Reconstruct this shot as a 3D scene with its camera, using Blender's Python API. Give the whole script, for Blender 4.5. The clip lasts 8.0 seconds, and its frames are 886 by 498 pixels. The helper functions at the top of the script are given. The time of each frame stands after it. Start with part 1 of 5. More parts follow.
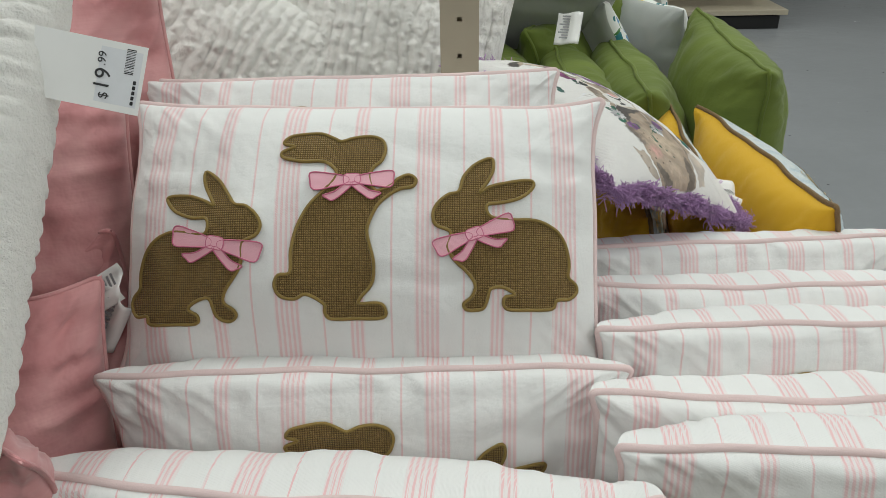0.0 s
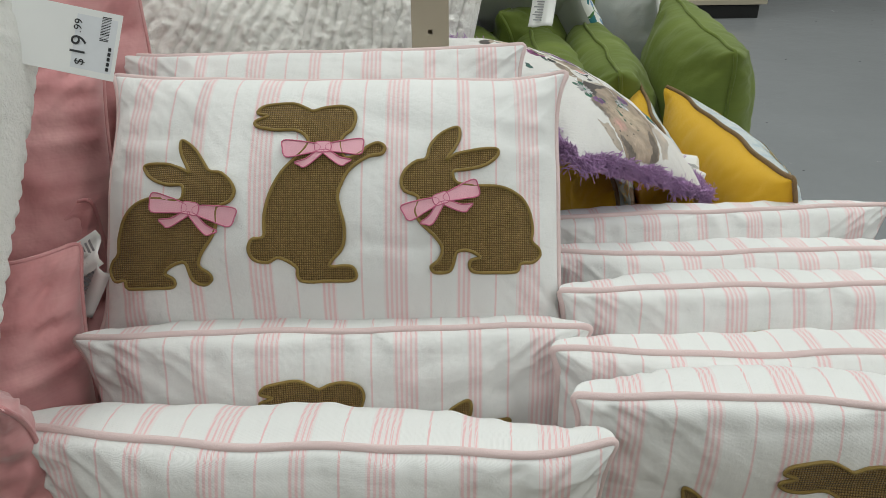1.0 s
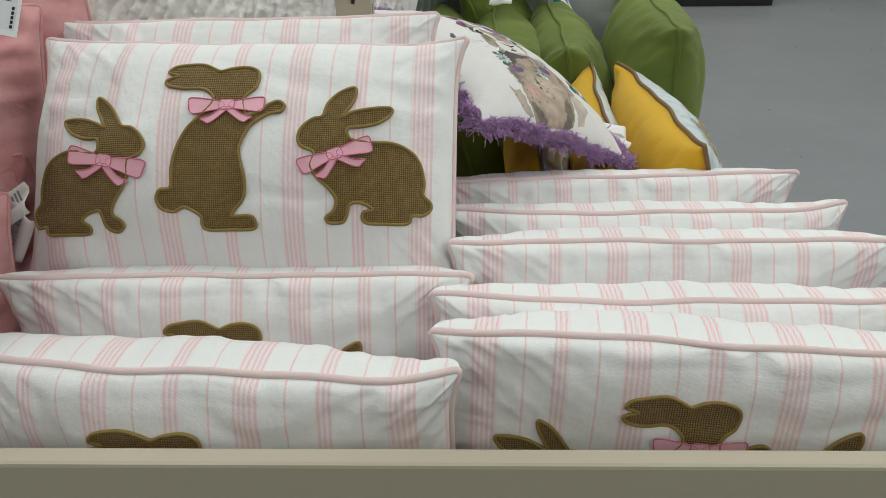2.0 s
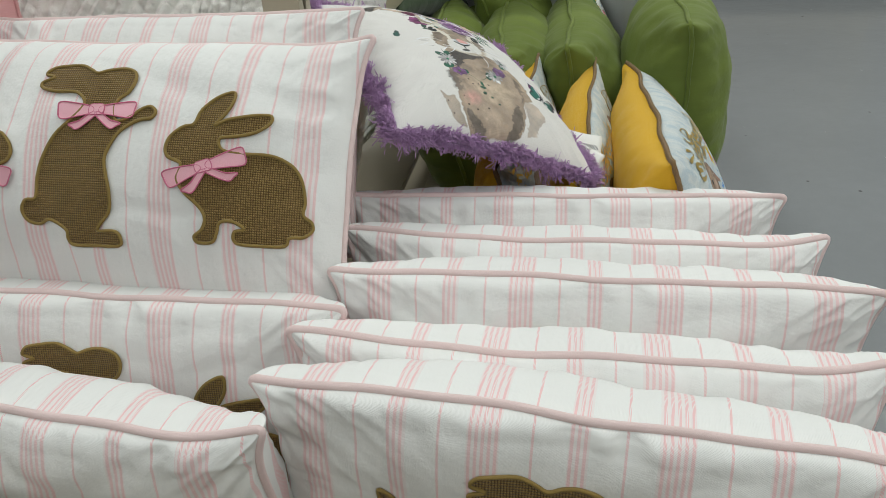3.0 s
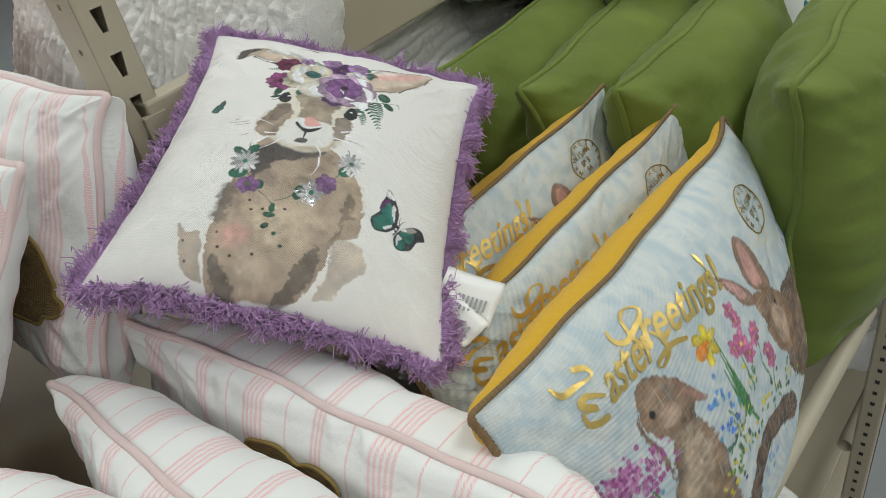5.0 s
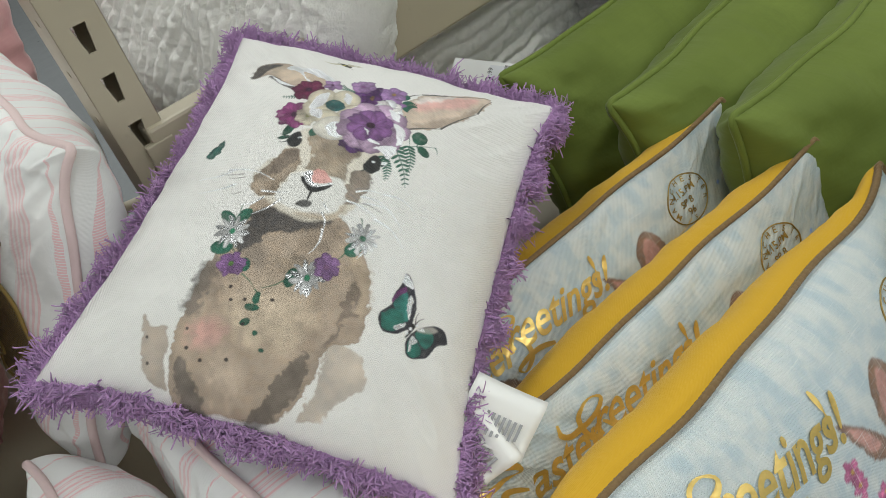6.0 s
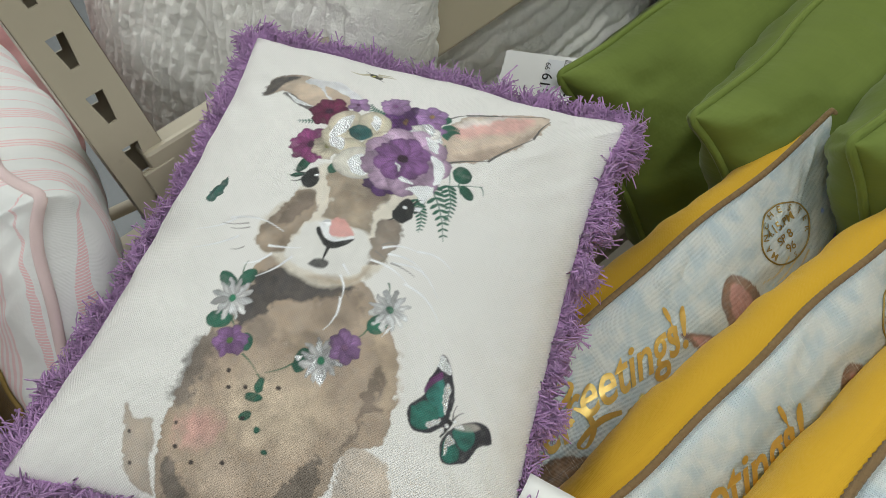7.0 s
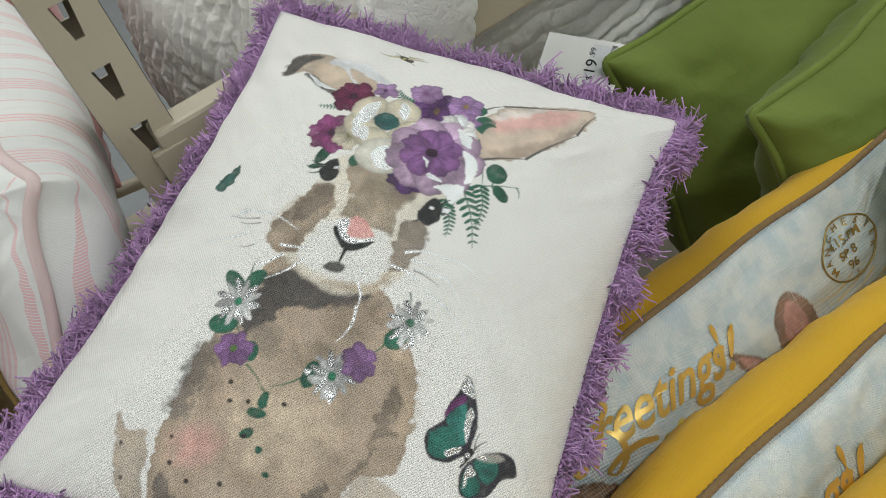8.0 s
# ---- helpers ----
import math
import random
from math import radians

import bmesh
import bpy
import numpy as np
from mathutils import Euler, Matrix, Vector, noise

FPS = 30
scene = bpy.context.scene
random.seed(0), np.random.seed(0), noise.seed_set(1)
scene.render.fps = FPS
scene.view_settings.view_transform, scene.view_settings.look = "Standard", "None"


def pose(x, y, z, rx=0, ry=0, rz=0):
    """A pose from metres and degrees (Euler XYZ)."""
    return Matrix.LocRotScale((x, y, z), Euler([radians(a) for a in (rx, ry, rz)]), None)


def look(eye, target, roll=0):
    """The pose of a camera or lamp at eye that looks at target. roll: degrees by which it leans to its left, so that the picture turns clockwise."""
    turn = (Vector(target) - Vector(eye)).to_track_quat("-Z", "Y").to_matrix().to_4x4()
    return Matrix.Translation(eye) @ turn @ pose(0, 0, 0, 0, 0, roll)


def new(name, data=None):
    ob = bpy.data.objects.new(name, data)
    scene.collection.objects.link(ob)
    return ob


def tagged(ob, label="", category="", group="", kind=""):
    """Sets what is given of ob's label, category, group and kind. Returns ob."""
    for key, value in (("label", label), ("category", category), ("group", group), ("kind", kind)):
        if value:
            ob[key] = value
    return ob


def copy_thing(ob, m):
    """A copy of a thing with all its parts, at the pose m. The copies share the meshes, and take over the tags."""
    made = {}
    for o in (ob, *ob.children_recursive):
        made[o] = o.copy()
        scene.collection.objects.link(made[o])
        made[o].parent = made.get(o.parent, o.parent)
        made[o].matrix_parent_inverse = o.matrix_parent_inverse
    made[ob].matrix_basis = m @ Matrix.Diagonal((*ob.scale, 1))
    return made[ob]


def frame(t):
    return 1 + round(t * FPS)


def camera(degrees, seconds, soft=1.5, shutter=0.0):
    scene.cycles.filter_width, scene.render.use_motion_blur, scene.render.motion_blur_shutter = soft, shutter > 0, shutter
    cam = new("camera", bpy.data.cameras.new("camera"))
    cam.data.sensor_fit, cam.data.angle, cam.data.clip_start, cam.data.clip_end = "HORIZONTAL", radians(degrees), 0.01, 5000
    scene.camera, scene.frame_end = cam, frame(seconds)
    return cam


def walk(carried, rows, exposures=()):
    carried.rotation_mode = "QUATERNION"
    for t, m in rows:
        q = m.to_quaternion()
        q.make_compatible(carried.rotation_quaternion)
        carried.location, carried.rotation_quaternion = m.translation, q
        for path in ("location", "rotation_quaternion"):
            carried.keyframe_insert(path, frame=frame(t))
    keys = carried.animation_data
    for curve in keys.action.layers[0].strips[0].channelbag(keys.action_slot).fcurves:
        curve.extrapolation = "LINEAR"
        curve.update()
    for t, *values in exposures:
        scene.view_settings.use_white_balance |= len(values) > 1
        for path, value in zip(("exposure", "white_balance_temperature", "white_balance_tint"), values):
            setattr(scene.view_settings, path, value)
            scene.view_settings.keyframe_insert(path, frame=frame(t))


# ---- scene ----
cam = camera(61.2, 8.0, soft=0.85)
PATH = [
    (0, (0.037, 0.029, 1.670), (0.016, 1.782, 0.707), -1.1),
    (0.5, (0.033, 0.014, 1.660), (0.034, 1.765, 0.694), -1.1),
    (1, (0.057, -0.016, 1.659), (0.074, 1.726, 0.676), -0.7),
    (1.5, (0.129, -0.069, 1.658), (0.125, 1.664, 0.661), -0.7),
    (1.7, (0.164, -0.091, 1.657), (0.148, 1.637, 0.651), -0.7),
    (2.8, (0.397, -0.005, 1.605), (0.152, 1.714, 0.614), -2.7),
    (3, (0.457, 0.054, 1.613), (0.141, 1.751, 0.603), -3.2),
    (3.5, (0.628, 0.212, 1.608), (0.112, 1.851, 0.583), -4.8),
    (4, (0.832, 0.397, 1.607), (0.026, 1.892, 0.550), -7.5),
    (4.5, (0.903, 0.57, 1.606), (-0.106, 1.914, 0.522), -9.8),
    (5, (0.89, 0.741, 1.633), (-0.277, 1.882, 0.476), -12.5),
    (5.2, (0.865, 0.794, 1.647), (-0.329, 1.864, 0.451), -13.3),
    (6.5, (0.761, 1.036, 1.630), (-0.613, 1.701, 0.339), -19.8),
    (7, (0.693, 1.063, 1.623), (-0.67, 1.677, 0.294), -21.1),
    (7.5, (0.655, 1.081, 1.614), (-0.7, 1.656, 0.261), -21.7),
    (8, (0.649, 1.088, 1.604), (-0.724, 1.611, 0.247), -20.9),
]
walk(cam, [(t, look(eye, target, roll)) for t, eye, target, roll in PATH])

# ---- light: shop ceiling panels, out of view ----
scene.view_settings.exposure = 0.0
world = bpy.data.worlds.new("world")
scene.world = world
world.use_nodes = True
world.node_tree.nodes["Background"].inputs[0].default_value = (0.75, 0.8, 0.85, 1)
world.node_tree.nodes["Background"].inputs[1].default_value = 0.3
CEILING = 4.6
LAMP_POWER = 50.5
# Layout is made up, weighted to +x to brighten the faces turned there.
for lx in (-4.6, -1.3, 2.0, 4.6, 7.0):
    for ly in (-3.0, 1.6, 6.2):
        lamp = bpy.data.lights.new("ceiling_lamp", "AREA")
        lamp.shape, lamp.size, lamp.size_y = "RECTANGLE", 0.5, 2.4
        lamp.energy, lamp.color = LAMP_POWER, (0.96, 1.0, 0.965)
        new("ceiling_lamp", lamp).matrix_world = pose(lx, ly, CEILING - 0.12, 0, 0, 0)


# ---- material helpers ----
class Nodes:
    """A node tree with short ways to add and link nodes."""

    def __init__(self, name):
        self.mat = bpy.data.materials.new(name)
        self.mat.use_nodes = True
        self.tree = self.mat.node_tree
        self.bsdf = self.tree.nodes["Principled BSDF"]

    def put(self, socket, value):
        if isinstance(value, bpy.types.NodeSocket):
            self.tree.links.new(value, socket)
        elif isinstance(value, tuple) and len(value) == 3 and socket.type == "RGBA":
            socket.default_value = (*value, 1)
        else:
            socket.default_value = value

    def add(self, kind, out=0, **inputs):
        node = self.tree.nodes.new(kind)
        for key, value in inputs.items():
            self.put(node.inputs[key.replace("_", " ")], value)
        return node.outputs[out]

    def math(self, op, a, b=0.0, c=0.0):
        node = self.tree.nodes.new("ShaderNodeMath")
        node.operation = op
        for socket, value in zip(node.inputs, (a, b, c)):
            self.put(socket, value)
        return node.outputs[0]

    def mix(self, fac, a, b, blend="MIX"):
        node = self.tree.nodes.new("ShaderNodeMix")
        node.data_type, node.blend_type = "RGBA", blend
        self.put(node.inputs[0], fac)
        self.put(node.inputs[6], a)
        self.put(node.inputs[7], b)
        return node.outputs[2]

    def flat(self):
        """The cloth's own coordinates in metres."""
        node = self.tree.nodes.new("ShaderNodeUVMap")
        node.uv_map = "flat"
        return node.outputs[0]

    def coord(self, which="Object"):
        return self.tree.nodes.new("ShaderNodeTexCoord").outputs[which]

    def split(self, vector):
        node = self.tree.nodes.new("ShaderNodeSeparateXYZ")
        self.put(node.inputs[0], vector)
        return node.outputs[0], node.outputs[1], node.outputs[2]

    def noise(self, vector, scale, detail=4.0, rough=0.55):
        return self.add("ShaderNodeTexNoise", Vector=vector, Scale=scale, Detail=detail, Roughness=rough)

    def ramp(self, fac, stops):
        node = self.tree.nodes.new("ShaderNodeValToRGB")
        self.put(node.inputs[0], fac)
        el = node.color_ramp.elements
        while len(el) < len(stops):
            el.new(0.5)
        for e, (p, c) in zip(el, stops):
            e.position, e.color = p, (*c, 1)
        return node.outputs[0]

    def random(self):
        return self.tree.nodes.new("ShaderNodeObjectInfo").outputs["Random"]

    def bump(self, height, strength, distance):
        node = self.tree.nodes.new("ShaderNodeBump")
        node.inputs["Strength"].default_value = strength
        node.inputs["Distance"].default_value = distance
        self.put(node.inputs["Height"], height)
        return node

    def done(self, color, rough=0.9, metal=0.0, sheen=0.0, bumps=(), specular=0.5):
        b = self.bsdf
        self.put(b.inputs["Base Color"], color)
        self.put(b.inputs["Roughness"], rough)
        self.put(b.inputs["Metallic"], metal)
        b.inputs["Specular IOR Level"].default_value = specular
        if sheen:
            b.inputs["Sheen Weight"].default_value = sheen
            b.inputs["Sheen Roughness"].default_value = 0.4
        last = None
        for height, strength, distance in bumps:
            node = self.bump(height, strength, distance)
            if last:
                self.tree.links.new(last.outputs[0], node.inputs["Normal"])
            last = node
        if last:
            self.tree.links.new(last.outputs[0], b.inputs["Normal"])
        return self.mat


def weave(n, vec, pitch):
    """Height of a plain weave with threads pitch metres apart."""
    x, y, _ = n.split(vec)
    a = n.math("SINE", n.math("MULTIPLY", x, math.tau / pitch))
    b = n.math("SINE", n.math("MULTIPLY", y, math.tau / pitch))
    return n.math("MULTIPLY", a, b)


def cloth(name, color, pitch=0.0012, vary=0.12, rough=0.92, sheen=0.15, relief=0.35):
    n = Nodes(name)
    v = n.flat()
    big = n.noise(v, 9.0, 3)
    fine = n.noise(v, 700.0, 2)
    dark = tuple(c * (1 - vary) for c in color)
    col = n.mix(big, dark, color)
    col = n.mix(n.math("MULTIPLY", fine, vary * 1.5), col, tuple(c * 0.75 for c in color))
    crease = n.noise(v, 45.0, 3)
    return n.done(col, rough, 0, sheen, ((crease, 0.12, 0.01), (weave(n, v, pitch), relief, 0.0003)), 0.2)


def striped(name):
    n = Nodes(name)
    v = n.flat()
    x, y, _ = n.split(v)
    p = n.math("WRAP", n.math("ADD", x, 0.077), 0.129, -0.027)

    def near(centre, half):
        return n.math("LESS_THAN", n.math("ABSOLUTE", n.math("SUBTRACT", p, centre)), half)

    lines = n.math("LESS_THAN", n.math("FRACT", n.math("MULTIPLY", x, 1 / 0.0056)), 0.5)
    band = n.math("MAXIMUM", near(0.0, 0.0142), near(0.079, 0.0085))
    single = n.math("MAXIMUM", near(0.041, 0.0011), near(0.117, 0.0011))
    twill = n.math("LESS_THAN", n.math("FRACT", n.math("MULTIPLY", n.math("ADD", y, n.math("MULTIPLY", x, 0.8)), 1 / 0.0026)), 0.72)
    mark = n.math("MULTIPLY", n.math("MAXIMUM", n.math("MULTIPLY", lines, band), single), twill)
    mark = n.math("MAXIMUM", n.math("MULTIPLY", mark, 0.70), n.math("MULTIPLY", band, 0.15))
    base = n.mix(n.noise(v, 14.0, 3), (0.76, 0.765, 0.75), (0.83, 0.83, 0.815))
    base = n.mix(n.math("MULTIPLY", n.noise(v, 900.0, 2), 0.16), base, (0.6, 0.6, 0.58))
    col = n.mix(mark, base, (0.80, 0.42, 0.44))
    crease = n.noise(v, 38.0, 4)
    return n.done(col, 0.9, 0, 0.1, ((crease, 0.22, 0.012), (n.noise(v, 420.0, 3, 0.7), 0.25, 0.0008), (weave(n, v, 0.0011), 0.3, 0.0003)), 0.2)


def burlap(name):
    n = Nodes(name)
    v = n.flat()
    x, y, _ = n.split(v)
    w = n.math("ABSOLUTE", weave(n, v, 0.0052))
    jitter = n.noise(v, 260.0, 3)
    col = n.mix(jitter, (0.15, 0.09, 0.026), (0.40, 0.27, 0.095))
    # Thread gaps carry painted shade: darker brown where the weave is low.
    col = n.mix(n.math("LESS_THAN", w, 0.3), col, (0.075, 0.042, 0.012))
    col = n.mix(n.math("MULTIPLY", n.noise(v, 12.0, 2), 0.35), col, (0.26, 0.17, 0.07))
    return n.done(col, 0.85, 0, 0.1, ((w, 0.9, 0.0014), (jitter, 0.5, 0.0008)), 0.25)


def velvet(name, color, light, relief=0.2, scale=30.0, sheen=0.5):
    n = Nodes(name)
    v = n.flat()
    a = n.noise(v, 7.0, 4, 0.6)
    x, y, _ = n.split(v)
    streak = n.tree.nodes.new("ShaderNodeMapping")
    n.put(streak.inputs["Vector"], v)
    streak.inputs["Scale"].default_value = (14, 420, 1)
    slub = n.noise(streak.outputs[0], 1.0, 3)
    col = n.mix(n.ramp(a, ((0.3, (0, 0, 0)), (0.7, (1, 1, 1)))), color, light)
    col = n.mix(n.math("MULTIPLY", slub, 0.3), col, tuple(c * 0.8 for c in color))
    return n.done(col, 0.75, 0, sheen, ((n.noise(v, scale, 4), relief, 0.012), (slub, 0.15, 0.0006)), 0.25)


def fur(name, color=(0.88, 0.865, 0.82)):
    n = Nodes(name)
    v = n.coord("Object")
    fibre = n.noise(v, 520.0, 3, 0.7)
    tuft = n.noise(v, 70.0, 4, 0.65)
    col = n.mix(tuft, tuple(c * 0.86 for c in color), color)
    col = n.mix(n.math("MULTIPLY", fibre, 0.25), col, tuple(c * 0.7 for c in color))
    return n.done(col, 1.0, 0, 0.4, ((tuft, 0.5, 0.012), (fibre, 0.6, 0.003)), 0.1)


def paint(name, color, rough=0.42, wear=0.12):
    n = Nodes(name)
    v = n.coord("Object")
    col = n.mix(n.noise(v, 6.0, 5), tuple(c * (1 - wear) for c in color), color)
    scuff = n.ramp(n.noise(v, 55.0, 6, 0.7), ((0.62, (0, 0, 0)), (0.72, (1, 1, 1))))
    col = n.mix(n.math("MULTIPLY", scuff, 0.25), col, tuple(c * 0.7 for c in color))
    r = n.math("MULTIPLY_ADD", n.noise(v, 25.0, 3), 0.2, rough - 0.1)
    return n.done(col, r, 0, 0, ((n.noise(v, 900.0, 2), 0.06, 0.0005),), 0.5)


def plain(name, color, rough=0.6, metal=0.0, vary=0.1, scale=60.0, bump=0.1):
    n = Nodes(name)
    v = n.coord("Object")
    f = n.noise(v, scale, 4)
    return n.done(n.mix(f, tuple(c * (1 - vary) for c in color), color), rough, metal, 0, ((f, bump, 0.001),))


def concrete(name):
    n = Nodes(name)
    v = n.coord("Object")
    a = n.noise(v, 0.7, 6, 0.6)
    b = n.noise(v, 14.0, 6, 0.65)
    col = n.mix(a, (0.225, 0.236, 0.244), (0.315, 0.33, 0.34))
    col = n.mix(n.math("MULTIPLY", b, 0.3), col, (0.19, 0.197, 0.205))
    chips = n.ramp(n.noise(v, 5.0, 8, 0.75), ((0.66, (0, 0, 0)), (0.70, (1, 1, 1))))
    col = n.mix(n.math("MULTIPLY", chips, 0.45), col, (0.36, 0.34, 0.31))
    specks = n.ramp(n.add("ShaderNodeTexVoronoi", 0, Vector=v, Scale=5.0), ((0.03, (1, 1, 1)), (0.05, (0, 0, 0))))
    col = n.mix(n.math("MULTIPLY", specks, 0.7), col, (0.05, 0.05, 0.05))
    rough = n.math("MULTIPLY_ADD", b, 0.24, 0.06)
    rough = n.math("ADD", rough, n.math("MULTIPLY", chips, 0.2))
    return n.done(col, rough, 0, 0, ((n.noise(v, 7.0, 4), 0.2, 0.02), (b, 0.08, 0.004)), 0.5)


STRIPE = striped("striped_cotton")
PIPING = cloth("pink_piping_cotton", (0.80, 0.63, 0.615), 0.0016)
BURLAP = burlap("burlap")
STITCH = cloth("gold_stitching", (0.30, 0.205, 0.06), 0.0016, 0.3, 0.6)
BOW = cloth("pink_satin", (0.86, 0.46, 0.54), 0.0012, 0.12, 0.5, 0.3)
BOW_LINE = cloth("dark_pink_stitching", (0.62, 0.17, 0.27), 0.0012)
ROSE = velvet("rose_velvet", (0.55, 0.225, 0.235), (0.78, 0.46, 0.45), 0.5, 16.0)
GREEN = velvet("green_velvet", (0.11, 0.15, 0.026), (0.18, 0.235, 0.048), 0.3, 22.0, 0.12)
DARK_GREEN = velvet("dark_green_plush", (0.05, 0.075, 0.045), (0.09, 0.12, 0.075))
YELLOW = cloth("yellow_cotton", (0.72, 0.42, 0.03), 0.001, 0.1)
ROPE = cloth("brown_cord", (0.27, 0.175, 0.085), 0.002, 0.4)
LILAC = cloth("lilac_cotton", (0.43, 0.25, 0.50), 0.001)
FRINGE = cloth("lilac_yarn", (0.60, 0.36, 0.66), 0.001, 0.3)
FUR = fur("white_faux_fur")
TERRY = fur("white_terry", (0.84, 0.83, 0.80))
GREY_CLOTH = cloth("grey_cotton", (0.42, 0.44, 0.42), 0.0012)
METAL = paint("beige_enamel", (0.43, 0.38, 0.285))
DARK = plain("black_steel_and_slot_shade", (0.02, 0.02, 0.02), 0.5, 0.3)
CARD = plain("white_card", (0.82, 0.82, 0.80), 0.45, 0, 0.04, 20, 0.02)
SATIN = plain("white_satin_label", (0.80, 0.80, 0.78), 0.4, 0, 0.05, 40, 0.05)
INK = plain("black_ink", (0.015, 0.015, 0.017), 0.5)
GREY_INK = plain("grey_ink", (0.28, 0.28, 0.29), 0.5)
CONCRETE = concrete("grey_sealed_concrete")
WALL = plain("white_wall_paint", (0.34, 0.34, 0.335), 0.8, 0, 0.06, 3)
GOLD = plain("gold_foil", (0.88, 0.64, 0.20), 0.3, 0.65, 0.25, 300, 0.15)
SILVER = plain("silver_foil", (0.9, 0.91, 0.93), 0.25, 0.85, 0.15, 500, 0.3)


# ---- mesh helpers ----
def link(name, mesh, material, parent=None, label=""):
    ob = new(name, mesh)
    if material:
        mesh.materials.append(material)
    if parent:
        ob.parent = parent
    if label:
        ob["label"] = label
    return ob


def mesh_of(name, verts, faces, flat=None, smooth=True):
    """A mesh from arrays; flat: cloth coordinates for each vertex."""
    me = bpy.data.meshes.new(name)
    me.from_pydata([tuple(v) for v in np.asarray(verts).tolist()], [], [tuple(f) for f in faces])
    if flat is not None:
        uv = me.uv_layers.new(name="flat")
        idx = np.empty(len(me.loops), dtype=np.int32)
        me.loops.foreach_get("vertex_index", idx)
        uv.data.foreach_set("uv", np.asarray(flat, dtype=np.float32)[idx].ravel())
    if smooth:
        me.polygons.foreach_set("use_smooth", np.ones(len(me.polygons), dtype=bool))
    me.update()
    return me


def part(name, bm, material, parent=None, label=""):
    """Links a bmesh as one mesh object."""
    me = bpy.data.meshes.new(name)
    bm.to_mesh(me)
    bm.free()
    return link(name, me, material, parent, label)


def add_box(bm, size, m=Matrix.Identity(4), bevel=0.0, segments=2):
    made = bmesh.ops.create_cube(bm, size=1, matrix=m @ Matrix.Diagonal((*size, 1)))["verts"]
    if bevel:
        edges = list({e for v in made for e in v.link_edges})
        bmesh.ops.bevel(bm, geom=edges, offset=bevel, segments=segments, affect="EDGES", profile=0.5)
    return bm


def box(name, size, m, material, parent=None, label="", bevel=0.002):
    return part(name, add_box(bmesh.new(), size, m, bevel), material, parent, label)


def tube_arrays(points, radius, sides=8, closed=False, taper=None):
    """Vertices and faces of a tube along points."""
    p = np.asarray(points, dtype=float)
    n = len(p)
    if closed:
        tangent = np.roll(p, -1, 0) - np.roll(p, 1, 0)
    else:
        tangent = np.gradient(p, axis=0)
    tangent /= np.linalg.norm(tangent, axis=1)[:, None] + 1e-12
    ref = np.array((0.0, 0.0, 1.0)) if abs(tangent[:, 2]).mean() < 0.8 else np.array((1.0, 0.0, 0.0))
    a = np.cross(tangent, ref)
    a /= np.linalg.norm(a, axis=1)[:, None] + 1e-12
    b = np.cross(tangent, a)
    r = np.full(n, radius) if taper is None else radius * np.asarray(taper)
    ang = np.arange(sides) * math.tau / sides
    verts = p[:, None] + r[:, None, None] * (np.cos(ang)[None, :, None] * a[:, None] + np.sin(ang)[None, :, None] * b[:, None])
    verts = verts.reshape(-1, 3)
    faces = []
    for i in range(n if closed else n - 1):
        j = (i + 1) % n
        for k in range(sides):
            l = (k + 1) % sides
            faces.append((i * sides + k, i * sides + l, j * sides + l, j * sides + k))
    if not closed:
        faces.append(tuple(range(sides)))
        faces.append(tuple((n - 1) * sides + k for k in reversed(range(sides))))
    return verts, faces


def tube(name, points, radius, material, parent=None, label="", sides=8, closed=False, taper=None):
    verts, faces = tube_arrays(points, radius, sides, closed, taper)
    n = len(verts) // sides
    along = np.concatenate(([0], np.cumsum(np.linalg.norm(np.diff(np.asarray(points), axis=0), axis=1))))
    flat = np.stack((np.repeat(along, sides), np.tile(np.arange(sides) * radius, n)), 1)
    return link(name, mesh_of(name, verts, faces, flat), material, parent, label)


def lattice(x, y, seed):
    """Smooth value noise, about -1 to 1, on arrays."""
    xi, yi = np.floor(x).astype(np.int64), np.floor(y).astype(np.int64)
    xf, yf = x - xi, y - yi
    xf, yf = xf * xf * (3 - 2 * xf), yf * yf * (3 - 2 * yf)

    def h(a, b):
        k = (a * 374761393 + b * 668265263 + seed * 974711) & 0x7FFFFFFF
        k = ((k ^ (k >> 13)) * 1274126177) & 0x7FFFFFFF
        k = k ^ (k >> 16)
        return (k & 0xFFFF) / 32767.5 - 1

    top = h(xi, yi) * (1 - xf) + h(xi + 1, yi) * xf
    low = h(xi, yi + 1) * (1 - xf) + h(xi + 1, yi + 1) * xf
    return top * (1 - yf) + low * yf


def fbm(x, y, seed, octaves=4):
    total, amp = 0.0, 0.5
    for k in range(octaves):
        total = total + amp * lattice(x * 2**k, y * 2**k, seed + k)
        amp *= 0.5
    return total


